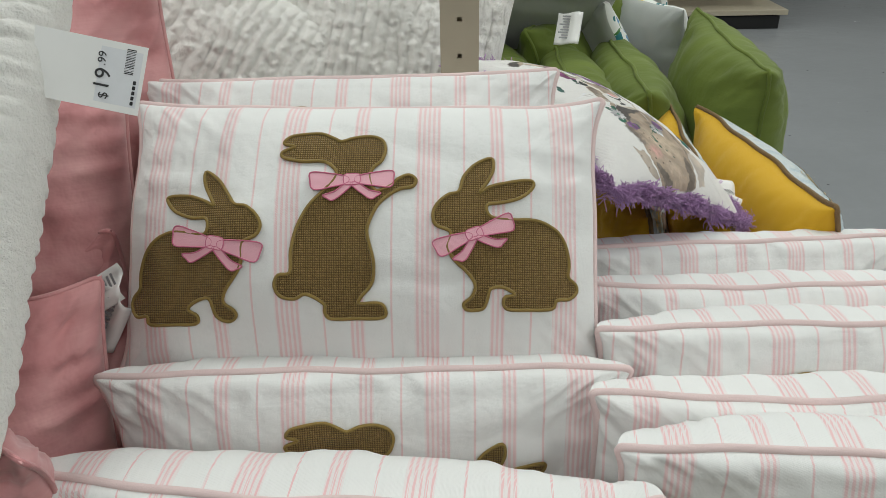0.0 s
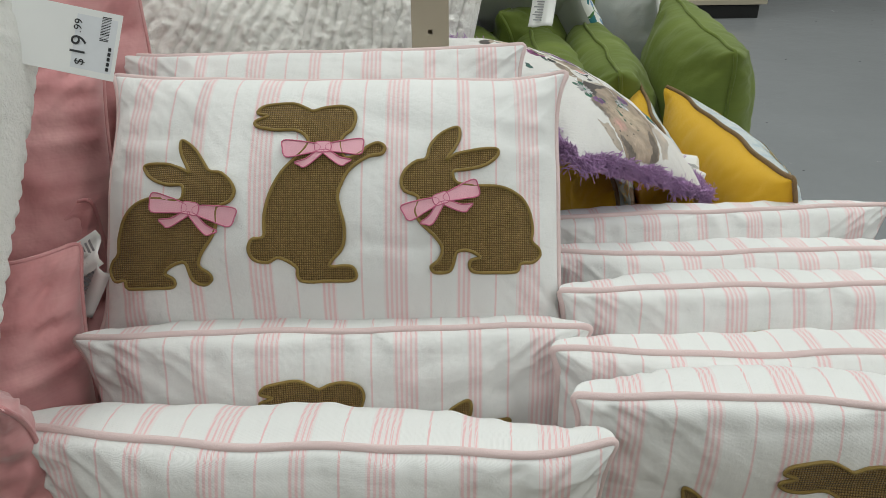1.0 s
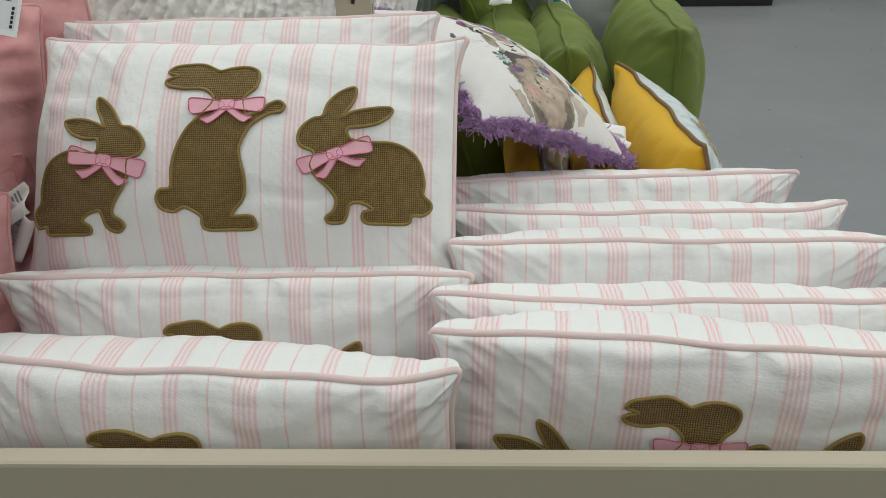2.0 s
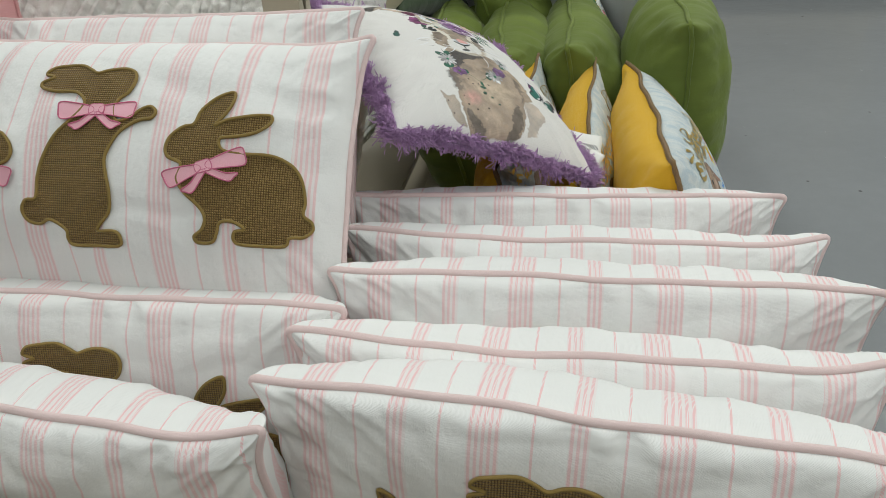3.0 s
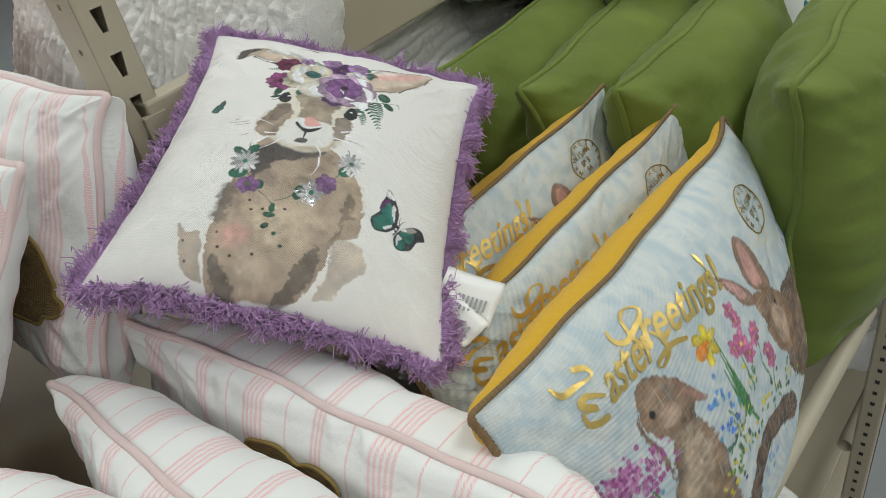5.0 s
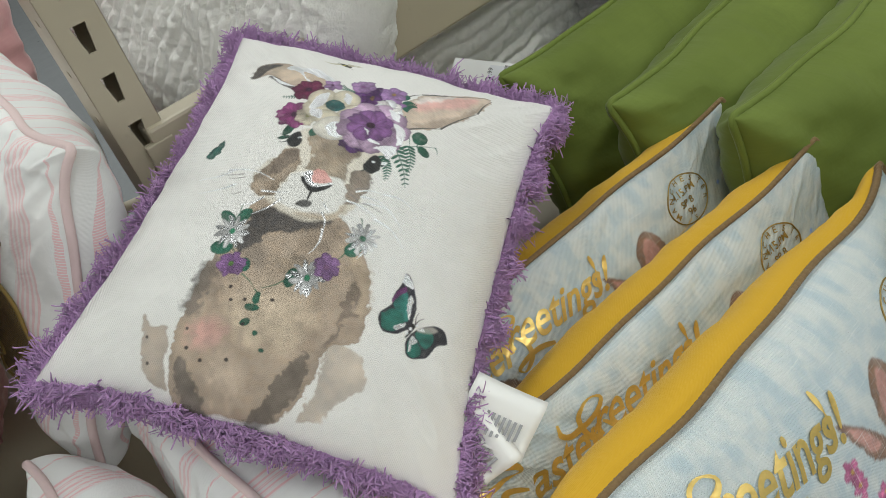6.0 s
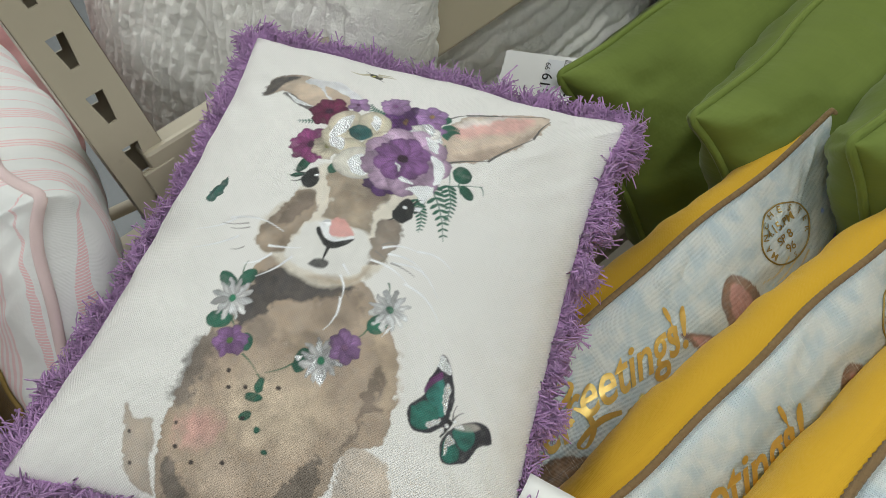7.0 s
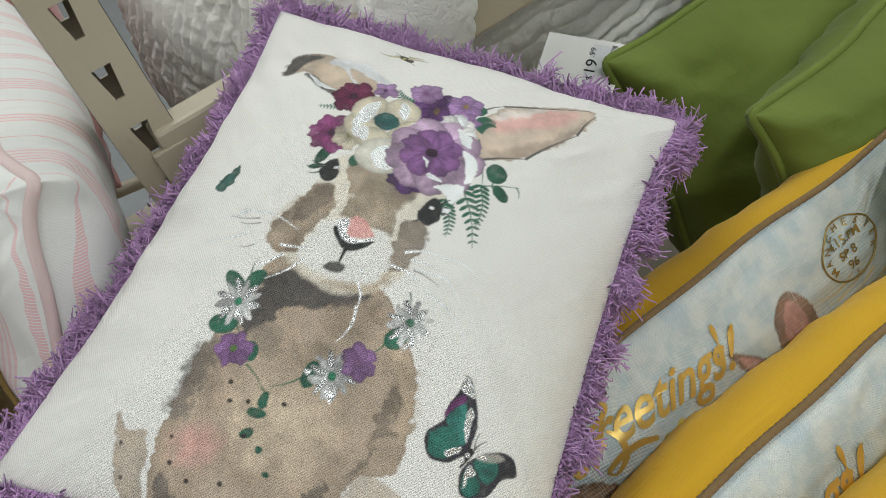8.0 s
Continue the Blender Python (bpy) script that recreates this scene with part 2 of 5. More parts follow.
class Cushion:
    """The shape of a stuffed cushion: w x h, thickness t, lying in its own xy plane, front towards +z."""

    def __init__(self, w, h, t, seed=1, pinch=0.05, puff=0.5, bend=(0.0, 0.0), twist=0.0, wave=0.004, creases=1.0, rib=0.0, offset=0.0, ear=2.4, curl=(0.0, 0.0, 0.0, 0.0), back_puff=None, blunt=0.0):
        self.offset, self.ear, self.curl, self.blunt = offset, ear, curl, blunt
        self.back_puff = puff if back_puff is None else back_puff
        self.w, self.h, self.t, self.seed = w, h, t, seed
        self.pinch, self.puff, self.bend, self.twist, self.wave, self.creases, self.rib = pinch, puff, bend, twist, wave, creases, rib
        r = random.Random(seed)
        self.ph = [r.uniform(0, math.tau) for _ in range(12)]

    def at(self, u, v, side, lift=0.0):
        w, h, ph, c = self.w / 2, self.h / 2, self.ph, self.creases
        x = w * u * (1 - self.pinch * (1 - np.abs(v) ** self.ear))
        y = h * v * (1 - self.pinch * self.w / self.h * 0.7 * (1 - np.abs(u) ** (self.ear * 1.2)))
        full = self.puff if side > 0 else self.back_puff
        mid = np.clip((1 - u * u), 0, 1) ** full * np.clip((1 - v * v), 0, 1) ** full
        z = side * self.t / 2 * mid - self.offset * np.clip(mid * 1.6, 0, 1)
        inner = np.clip(mid * 2.2, 0, 1)
        from_v, from_u = (1 - np.abs(v)) * h, (1 - np.abs(u)) * w
        k = self.seed * 7 + (3 if side > 0 else 5)
        blunt = self.blunt * np.exp(-(from_u + from_v) / 0.02)
        x, y = x - np.sign(u) * blunt, y - np.sign(v) * blunt
        # gathers that run in from the seams, sharp on their ridges
        gather_v = 0.5 - np.abs(fbm(x * 24 + 3, y * 5 + 40, k, 3)) * 2.2 + 0.35 * np.sin(x * 95 + ph[0] + 3 * np.sin(x * 17 + ph[1]))
        gather_u = 0.5 - np.abs(fbm(x * 5 + 30, y * 26 + 5, k + 2, 3)) * 2.2 + 0.35 * np.sin(y * 110 + ph[3] + 2 * np.sin(y * 23 + ph[4]))
        pleat = np.exp(-from_v / 0.042) * gather_v * 0.0042 + np.exp(-from_u / 0.05) * gather_u * 0.0048
        # folds out of the corners
        across, along = (np.abs(u) * w - np.abs(v) * h) * np.sign(u), from_u + from_v
        quarter = 13 * np.sign(u) + 7 * np.sign(v)
        fold = 0.45 - np.abs(fbm(across * 26 + quarter, along * 7 + quarter, k + 4, 3)) * 2.4
        pleat = pleat + np.exp(-along / 0.085) * fold * 0.0105
        dent = fbm(x * 8 + 10, y * 8 + 20, k, 3) * 0.009
        soft_fold = np.clip(0.16 - np.abs(fbm(x * 6 + y * 3 + 70, y * 7 - x * 2 + 9, k + 6, 2)), 0, 1) * -0.016
        z = z + side * inner * c * (pleat + dent + soft_fold)
        for sx, sy, lift_by in zip((-1, 1, -1, 1), (1, 1, -1, -1), self.curl):
            if lift_by:
                z = z + lift_by * np.exp(-((1 - sx * u) * w + (1 - sy * v) * h) / 0.045)
        if self.rib:
            row = y / 0.021 + 0.7 * fbm(x * 16, y * 16, self.seed + 40, 3)
            col = x / 0.034 + 0.9 * fbm(x * 22 + 7, y * 22, self.seed + 60, 3)
            lump = np.abs(np.sin(math.pi * row)) ** 0.7 * (0.72 + 0.28 * np.abs(np.sin(math.pi * col)))
            tuft = fbm(x * 110, y * 110, self.seed + 80, 3)
            z = z + side * self.rib * (lump - 0.5 + 0.45 * tuft) * inner
        rim = self.wave * (np.sin(x * 21 + ph[7]) + np.sin(x * 47 + ph[8]) * 0.5 + np.sin(y * 25 + ph[9]) + 0.5 * np.sin(y * 53 + ph[10]))
        z = z + rim * (1 - 0.6 * inner) + self.bend[0] * u * u + self.bend[1] * v * v + self.twist * u * v
        return np.stack((x, y, z + side * lift), -1)

    def inverse(self, x, y):
        w, h = self.w / 2, self.h / 2
        u, v = x / w, y / h
        for _ in range(8):
            u = np.clip(x / (w * (1 - self.pinch * (1 - np.abs(v) ** self.ear))), -1, 1)
            v = np.clip(y / (h * (1 - self.pinch * self.w / self.h * 0.7 * (1 - np.abs(u) ** (self.ear * 1.2)))), -1, 1)
        return u, v

    def lay(self, x, y, lift, side=1):
        """Points of the flat drawing (x, y) laid on the cloth, lift above it."""
        x, y = np.asarray(x, float), np.asarray(y, float)
        e = 0.002
        p = self.at(*self.inverse(x, y), side)
        a = self.at(*self.inverse(x + e, y), side) - self.at(*self.inverse(x - e, y), side)
        b = self.at(*self.inverse(x, y + e), side) - self.at(*self.inverse(x, y - e), side)
        n = np.cross(a, b) * side
        n /= np.linalg.norm(n, axis=-1)[..., None] + 1e-12
        return p + n * (np.asarray(lift)[..., None] if np.ndim(lift) else lift)

    def panel(self, name, side, material, parent, nu=72, nv=44, label="", paint_with=None):
        u, v = np.sin(np.linspace(-1, 1, nu) * math.pi / 2), np.sin(np.linspace(-1, 1, nv) * math.pi / 2)
        if paint_with or self.rib:
            u = 0.6 * u + 0.4 * np.linspace(-1, 1, nu)
            v = 0.6 * v + 0.4 * np.linspace(-1, 1, nv)
        uu, vv = np.meshgrid(u, v)
        p = self.at(uu, vv, side).reshape(-1, 3)
        i = np.arange(nu * nv).reshape(nv, nu)
        quads = np.stack((i[:-1, :-1], i[:-1, 1:], i[1:, 1:], i[1:, :-1]), -1).reshape(-1, 4)
        if side < 0:
            quads = quads[:, ::-1]
        me = mesh_of(name, p, quads.tolist(), p[:, :2])
        if paint_with:
            col = paint_with(p[:, 0], p[:, 1])
            layer = me.color_attributes.new("print", "FLOAT_COLOR", "POINT")
            layer.data.foreach_set("color", col.astype(np.float32).ravel())
        return link(name, me, material, parent, label)

    def rim(self, count=400, out=0.0):
        """Points round the seam."""
        w, h = self.w, self.h
        s = np.linspace(0, 2 * (w + h), count, endpoint=False)
        u, v = np.empty(count), np.empty(count)
        for k, a in enumerate(s):
            if a < w:
                u[k], v[k] = -1 + 2 * a / w, -1
            elif a < w + h:
                u[k], v[k] = 1, -1 + 2 * (a - w) / h
            elif a < 2 * w + h:
                u[k], v[k] = 1 - 2 * (a - w - h) / w, 1
            else:
                u[k], v[k] = -1, 1 - 2 * (a - 2 * w - h) / h
        p = self.at(u, v, 1)
        d = p - np.roll(p, 1, 0)
        normal = np.stack((d[:, 1], -d[:, 0], 0 * d[:, 0]), 1)
        normal /= np.linalg.norm(normal, axis=1)[:, None] + 1e-12
        for _ in range(3):
            p = (np.roll(p, 1, 0) + 2 * p + np.roll(p, -1, 0)) / 4
        return p + normal * out, normal


def smooth_loop(points, per=5):
    """A closed curve through points."""
    p = np.asarray(points, float)
    a, b, c, d = np.roll(p, 1, 0), p, np.roll(p, -1, 0), np.roll(p, -2, 0)
    out = []
    for k in range(per):
        t = k / per
        out.append(0.5 * (2 * b + (c - a) * t + (2 * a - 5 * b + 4 * c - d) * t * t + (3 * b - a - 3 * c + d) * t**3))
    return np.stack(out, 1).reshape(-1, 2)


def patch(name, cushion, outline, lift, material, parent, label="", cell=0.006, dome=0.0):
    """A flat piece of cloth with that outline, laid on the cushion's front."""
    from mathutils.geometry import delaunay_2d_cdt

    lo, hi = outline.min(0), outline.max(0)
    gx, gy = np.meshgrid(np.arange(lo[0], hi[0], cell), np.arange(lo[1], hi[1], cell))
    inner = np.stack((gx.ravel(), gy.ravel()), 1)
    pts = [Vector(q) for q in np.concatenate((outline, inner)).tolist()]
    n = len(outline)
    res = delaunay_2d_cdt(pts, [(k, (k + 1) % n) for k in range(n)], [list(range(n))], 1, 1e-6)
    xy = np.array([tuple(q) for q in res[0]])
    faces = [tuple(f) for f in res[2]]
    verts = cushion.lay(xy[:, 0], xy[:, 1], lift)
    tri = np.array([f[:3] for f in faces])
    if len(tri):
        a, b, c = (xy[tri[:, k]] for k in range(3))
        turn = ((b - a)[:, 0] * (c - a)[:, 1] - (b - a)[:, 1] * (c - a)[:, 0]).mean()
        if turn < 0:
            faces = [f[::-1] for f in faces]
    return link(name, mesh_of(name, verts, faces, xy), material, parent, label)


def cord(name, cushion, line, radius, material, parent, lift=0.001, closed=True, label="", sides=6):
    p = cushion.lay(line[:, 0], line[:, 1], lift)
    return tube(name, p, radius, material, parent, label, sides, closed)


# ---- structure ----
def setting(ob, label, category):
    return tagged(ob, label, category, kind="structure")


ROOM = (-9.0, 9.0, -7.0, 12.0)


def build_room():
    x0, x1, y0, y1 = ROOM
    cx, cy, w, d = (x0 + x1) / 2, (y0 + y1) / 2, x1 - x0, y1 - y0
    setting(box("floor", (w, d, 0.1), pose(cx, cy, -0.05), CONCRETE, bevel=0), "grey sealed concrete shop floor with scuffs", "floor")
    setting(box("ceiling", (w, d, 0.1), pose(cx, cy, CEILING + 0.05), WALL, bevel=0), "plain white shop ceiling", "ceiling")
    for name, size, at in (
        ("wall_west", (0.1, d, CEILING), (x0 - 0.05, cy)),
        ("wall_east", (0.1, d, CEILING), (x1 + 0.05, cy)),
        ("wall_south", (w + 0.2, 0.1, CEILING), (cx, y0 - 0.05)),
        ("wall_north", (w + 0.2, 0.1, CEILING), (cx, y1 + 0.05)),
    ):
        setting(box(name, size, pose(*at, CEILING / 2), WALL, bevel=0), "plain off-white shop wall", "wall")


build_room()
for jx in (0.955,):
    bm = bmesh.new()
    line = [(jx + 0.004 * math.sin(k * 1.7), -3 + k * 0.1, 0.0008) for k in range(140)]
    verts, faces = tube_arrays(line, 0.0022, 4)
    setting(link("floor_joint", mesh_of("floor_joint", verts, faces), DARK), "thin dark joint in the concrete floor", "joint")

# ---- display fixture ----
SHELF = 0.84
RIGHT, LEFT = 0.79, -0.69
SPINE = 0.053


def holed_post(name, x, y, z0, z1, width, depth, parent, pitch=0.0508, first=0.0, dark_back=True):
    """A square upright with dark plates for tapered slots in its right side and small holes in its front."""
    bm = bmesh.new()
    add_box(bm, (width, depth, z1 - z0), pose(x, y, (z0 + z1) / 2), 0.004)
    post = part(name, bm, METAL, parent)
    zs = [z0 + 0.03 + first + k * pitch for k in range(int((z1 - z0 - 0.05) / pitch))]
    # Solid post: the openings' shade is put into black plates on its faces.
    bm = bmesh.new()
    for z in zs:
        for sx in (-1, 1):
            m = pose(x + sx * width / 2, y, z)
            q = [(0, -0.007, 0.013), (0, 0.007, 0.013), (0, 0.0035, -0.013), (0, -0.0035, -0.013)]
            vs = [bm.verts.new(m @ Vector((sx * dx, b, c))) for dx in (0.0006, -0.006) for _, b, c in q]
            for k in range(4):
                bm.faces.new((vs[k], vs[(k + 1) % 4], vs[4 + (k + 1) % 4], vs[4 + k]))
            bm.faces.new(vs[:4])
        m = pose(x, y - depth / 2, z - 0.011)
        add_box(bm, (0.0065, 0.002, 0.0065), m)
    tagged(part("slot_plate_row", bm, DARK, post, "dark plates in place of keyhole slots"), kind="stuff")
    return post


def pierced_plate(bm, m, width, z0, cells, pitch, hole, thick=0.0025):
    """A plate in the (u, z) plane of m with one opening a cell."""
    for k in range(cells):
        a, b = z0 + k * pitch, z0 + (k + 1) * pitch
        outer = [(-width / 2, a), (width / 2, a), (width / 2, b), (-width / 2, b)]
        inner = [(u, (a + b) / 2 + v) for u, v in hole]
        rings = []
        for depth in (0.0, thick):
            rings.append([[bm.verts.new(m @ Vector((u, depth, z))) for u, z in ring] for ring in (outer, inner)])
        (o0, i0), (o1, i1) = rings
        for q in range(4):
            r = (q + 1) % 4
            bm.faces.new((o0[q], o0[r], i0[r], i0[q]))
            bm.faces.new((o1[r], o1[q], i1[q], i1[r]))
            bm.faces.new((i0[q], i0[r], i1[r], i1[q]))


def slotted_upright(x, y, z1, parent):
    """A rectangular upright: tapered slots in both sides, square holes in its front and back."""
    w, d, pitch = 0.054, 0.048, 0.0508
    cells = int(z1 / pitch)
    slot = [(-0.0035, -0.0135), (0.0035, -0.0135), (0.0075, 0.0135), (-0.0075, 0.0135)]
    hole = [(-0.0032, -0.0032), (0.0032, -0.0032), (0.0032, 0.0032), (-0.0032, 0.0032)]
    z0 = 1.4295 - 28.5 * pitch
    upright = None
    for turn, wide, off, cut, up in ((90, d - 0.001, w / 2, slot, 0.0), (-90, d - 0.001, w / 2, slot, 0.0), (0, w, d / 2, hole, 0.021), (180, w, d / 2, hole, 0.021)):
        m = pose(x, y, up, 0, 0, turn) @ pose(0, -off, 0)
        bm = bmesh.new()
        pierced_plate(bm, m, wide, z0, cells, pitch, cut)
        bmesh.ops.remove_doubles(bm, verts=bm.verts, dist=0.00005)
        if upright:
            part("upright_face", bm, METAL, upright)
        else:
            upright = part("upright", bm, METAL, parent, "beige upright with rows of slots")
    return upright


def build_fixture():
    base = tagged(new("display_rack"), "beige steel double-sided display rack full of cushions", "shelf")
    for y in (1.108, 2.33, 3.55):
        slotted_upright(SPINE, y, 2.1, base)
    for k, (ya, yb) in enumerate(((1.112, 2.31), (2.35, 3.53))):
        for zc in (1.29, 0.55):
            beam = box("back_beam", (0.03, yb - ya, 0.08), pose(SPINE + 0.018, (ya + yb) / 2, zc), METAL, base, bevel=0.004)
        box("bracket_hook", (0.006, 0.03, 0.06), pose(SPINE + 0.031, ya + 0.006, 1.285), METAL, base, bevel=0.0015)
    for z in (SHELF, 0.28):
        box("shelf_deck", (RIGHT - LEFT, 0.7, 0.02), pose((RIGHT + LEFT) / 2, 0.745, z - 0.012), METAL, base, bevel=0.002)
        for xa, xb in ((LEFT + 0.06, SPINE - 0.03), (SPINE + 0.03, RIGHT - 0.06)):
            box("shelf_deck", (xb - xa, 2.6, 0.02), pose((xa + xb) / 2, 2.4, min(z, 0.745) - 0.012), METAL, base, bevel=0.002)
    # front rail of sheet steel
    box("front_rail", (RIGHT - LEFT, 0.022, 0.13), pose((RIGHT + LEFT) / 2, 0.392, 1.153 - 0.065), METAL, base, bevel=0.004)
    box("front_panel", (RIGHT - LEFT, 0.012, 0.26), pose((RIGHT + LEFT) / 2, 0.397, 0.89), METAL, base, bevel=0.002)
    for x, s in ((RIGHT, 1), (LEFT, -1)):
        for y in (0.40, 1.74, 2.96):
            holed_post("side_post", x - s * 0.008, y, 0.0, 1.10 if y > 0.5 else 1.14, 0.034, 0.03, base, 0.0254, 0.0)
        # each bay's rail drops towards its back post
        for z in (1.02, 0.44):
            for ya, yb in ((0.42, 1.72), (1.76, 2.94), (2.98, 3.7)):
                drop = 0.17 * (yb - ya)
                tube("side_rail", [(x - s * 0.04, ya, z), (x - s * 0.04, (ya + yb) / 2, z - drop / 2), (x - s * 0.04, yb, z - drop)], 0.0125, METAL, base, sides=14)
    box("base_plinth", (RIGHT - LEFT - 0.1, 3.2, 0.1), pose((RIGHT + LEFT) / 2, 2.1, 0.05), METAL, base)
    return base


build_fixture()


# ---- striped lumbar pillows ----
def drawn(points):
    return smooth_loop([((x - 632) / 1545, (409 - y) / 1560) for x, y in points], 4)


SEATED = [(367, 308), (392, 326), (412, 355), (424, 370), (445, 374), (463, 390), (470, 408), (462, 424), (440, 436), (438, 466), (428, 490), (408, 518), (404, 537), (420, 549), (424, 560), (410, 569), (390, 560), (378, 530), (352, 536), (338, 549), (354, 560), (350, 573), (310, 575), (266, 575), (260, 561), (240, 562), (228, 545), (231, 527), (244, 513), (246, 485), (258, 450), (284, 423), (320, 414), (370, 420), (374, 394), (345, 391), (312, 378), (294, 357), (303, 349), (335, 351), (368, 362), (386, 371), (372, 345), (364, 322)]
STANDING = [(510, 242), (535, 237), (565, 236), (588, 246), (602, 252), (622, 245), (652, 241), (672, 248), (679, 266), (674, 288), (660, 302), (654, 320), (665, 345), (690, 336), (704, 323), (722, 316), (734, 325), (728, 337), (708, 341), (688, 353), (670, 370), (657, 396), (652, 416), (657, 440), (664, 470), (660, 505), (641, 528), (640, 538), (672, 537), (683, 546), (679, 561), (630, 563), (590, 563), (580, 553), (578, 538), (548, 522), (528, 530), (504, 526), (494, 509), (501, 491), (521, 486), (522, 450), (531, 410), (550, 373), (575, 345), (591, 328), (596, 310), (574, 292), (535, 292), (503, 284), (499, 273), (520, 263), (500, 256)]
CROUCHED = [(864, 281), (868, 300), (860, 322), (843, 347), (862, 335), (895, 326), (932, 321), (936, 332), (914, 352), (882, 362), (856, 368), (862, 388), (900, 391), (940, 390), (974, 404), (993, 430), (1001, 465), (999, 488), (1012, 500), (1014, 515), (1000, 527), (979, 529), (971, 544), (935, 546), (898, 546), (886, 538), (888, 525), (905, 520), (884, 508), (863, 511), (857, 530), (849, 545), (824, 547), (817, 537), (831, 525), (837, 505), (824, 484), (800, 462), (788, 440), (794, 416), (770, 405), (764, 388), (771, 368), (790, 351), (808, 345), (816, 318), (836, 294)]


def bow_shapes(cx, cy, turn, size):
    """Two loops, two tails and a knot."""
    wing = [(-70, 12), (-40, 10), (-8, 3), (-8, -8), (-35, -14), (-66, -18), (-72, -2)]
    tail = [(-10, -8), (-30, -22), (-50, -28), (-42, -34), (-34, -38), (-20, -30), (2, -10)]
    knot = [(-13, 6), (0, 8), (13, 6), (13, -9), (0, -11), (-13, -9)]
    c, s = math.cos(radians(turn)), math.sin(radians(turn))
    for kind, shape, flip in (("bow_tail", tail, 1), ("bow_tail", tail, -1), ("bow_loop", wing, 1), ("bow_loop", wing, -1), ("bow_knot", knot, 1)):
        pts = [(x * flip * size, y * size) for x, y in shape]
        pts = [(cx + (x * c - y * s), cy - (x * s + y * c)) for x, y in pts]
        yield kind, drawn(pts)


def tag_sheet(name, size, m, parent, label, bars=8, tall=False):
    """A small curled printed label with bars for its small print."""
    w, h = size
    u, v = np.meshgrid(np.linspace(-0.5, 0.5, 7), np.linspace(0, 1, 10))
    curl = 0.12 * h * (v**2) + 0.01 * np.sin(u * 5)
    p = np.stack((u * w, -v * h, curl), -1).reshape(-1, 3)
    i = np.arange(70).reshape(10, 7)
    q = np.stack((i[:-1, :-1], i[:-1, 1:], i[1:, 1:], i[1:, :-1]), -1).reshape(-1, 4)
    top = p + np.array((0, 0, 0.0006))
    verts = np.concatenate((p, top))
    faces = q[:, ::-1].tolist() + (q + 70).tolist()
    ring = list(i[0]) + list(i[1:, -1]) + list(i[-1, :-1][::-1]) + list(i[1:-1, 0][::-1])
    faces += [(a, b, b + 70, a + 70) for a, b in zip(ring, ring[1:] + ring[:1])]
    ob = link(name, mesh_of(name, verts, faces), SATIN, parent, label)
    ob.matrix_local = m
    r = random.Random(bars)
    bm = bmesh.new()
    for k in range(bars):
        vv = 0.12 + 0.76 * k / bars
        length = w * r.uniform(0.45, 0.8)
        z = 0.12 * h * vv**2 + 0.0014
        add_box(bm, (length, h * 0.4 / bars, 0.0003), pose(0, -vv * h, z) @ pose(0, 0, 0, -math.degrees(math.atan(0.24 * vv)), 0, 0))
    part("small_print", bm, GREY_INK, ob)
    return ob


def lumbar(seed, bend=(0.0, 0.0), t=0.135, twist=0.0, creases=1.0, puff=0.4, tall=0.335, curl=(0.0, 0.0, 0.0, 0.0), offset=0.0, pinch=0.045, blunt=0.009):
    ob = tagged(new("lumbar_pillow"), "white lumbar pillow with pink stripes and three burlap rabbit shapes", "pillow", "striped lumbar pillows")
    c = Cushion(0.59, tall, t, seed, pinch, puff, bend, twist, 0.003, creases, ear=6.0, curl=curl, offset=offset, blunt=blunt)
    c.panel("front_cover", 1, STRIPE, ob, 170, 110)
    c.panel("back_cover", -1, STRIPE, ob, 110, 64)
    rim, _ = c.rim(480, 0.001)
    tube("piping", rim, 0.0042, PIPING, ob, "pale pink piping", 8, True)
    for points, bow in ((SEATED, (393, 434, -12, 1.12)), (STANDING, (624, 324, 2, 1.0)), (CROUCHED, (833, 417, 22, 0.98))):
        line = drawn(points)
        shape = patch("rabbit_shape", c, line, 0.0022, BURLAP, ob, "woven brown burlap cut-out")
        cord("satin_edge", c, line, 0.0021, STITCH, shape, 0.0024)
        for kind, bl in bow_shapes(*bow):
            b = patch(kind, c, bl, 0.0042 if kind != "bow_knot" else 0.0052, BOW, shape, "glossy pink satin", 0.008)
            cord_line = c.lay(bl[:, 0], bl[:, 1], 0.0046)
            verts, faces = tube_arrays(cord_line, 0.0008, 5, True)
            b.data.materials.append(BOW_LINE)
            join_into(b, verts, faces, 1)
    return ob


def join_into(ob, verts, faces, slot):
    """Adds a tube to a mesh, in another material."""
    me = ob.data
    bm = bmesh.new()
    bm.from_mesh(me)
    vs = [bm.verts.new(v) for v in np.asarray(verts).tolist()]
    for f in faces:
        face = bm.faces.new([vs[k] for k in f])
        face.material_index, face.smooth = slot, True
    bm.to_mesh(me)
    bm.free()


LUMBAR = [
    lumbar(3, (0.0, -0.012), 0.15, 0.0, 1.0, 0.46, 0.35, (-0.01, 0.012, 0.0, 0.012), 0.0, 0.07, 0.003),
    lumbar(11, (-0.008, 0.0), 0.145, 0.004, 1.1, 0.28, 0.335, (0.008, -0.008, 0.01, 0.0), 0.017, 0.06, 0.005),
    lumbar(23, (0.006, 0.0), 0.14, -0.006, 1.25, 0.28, 0.335, (0.006, 0.01, 0.0, 0.01), 0.02, 0.06, 0.005),
]
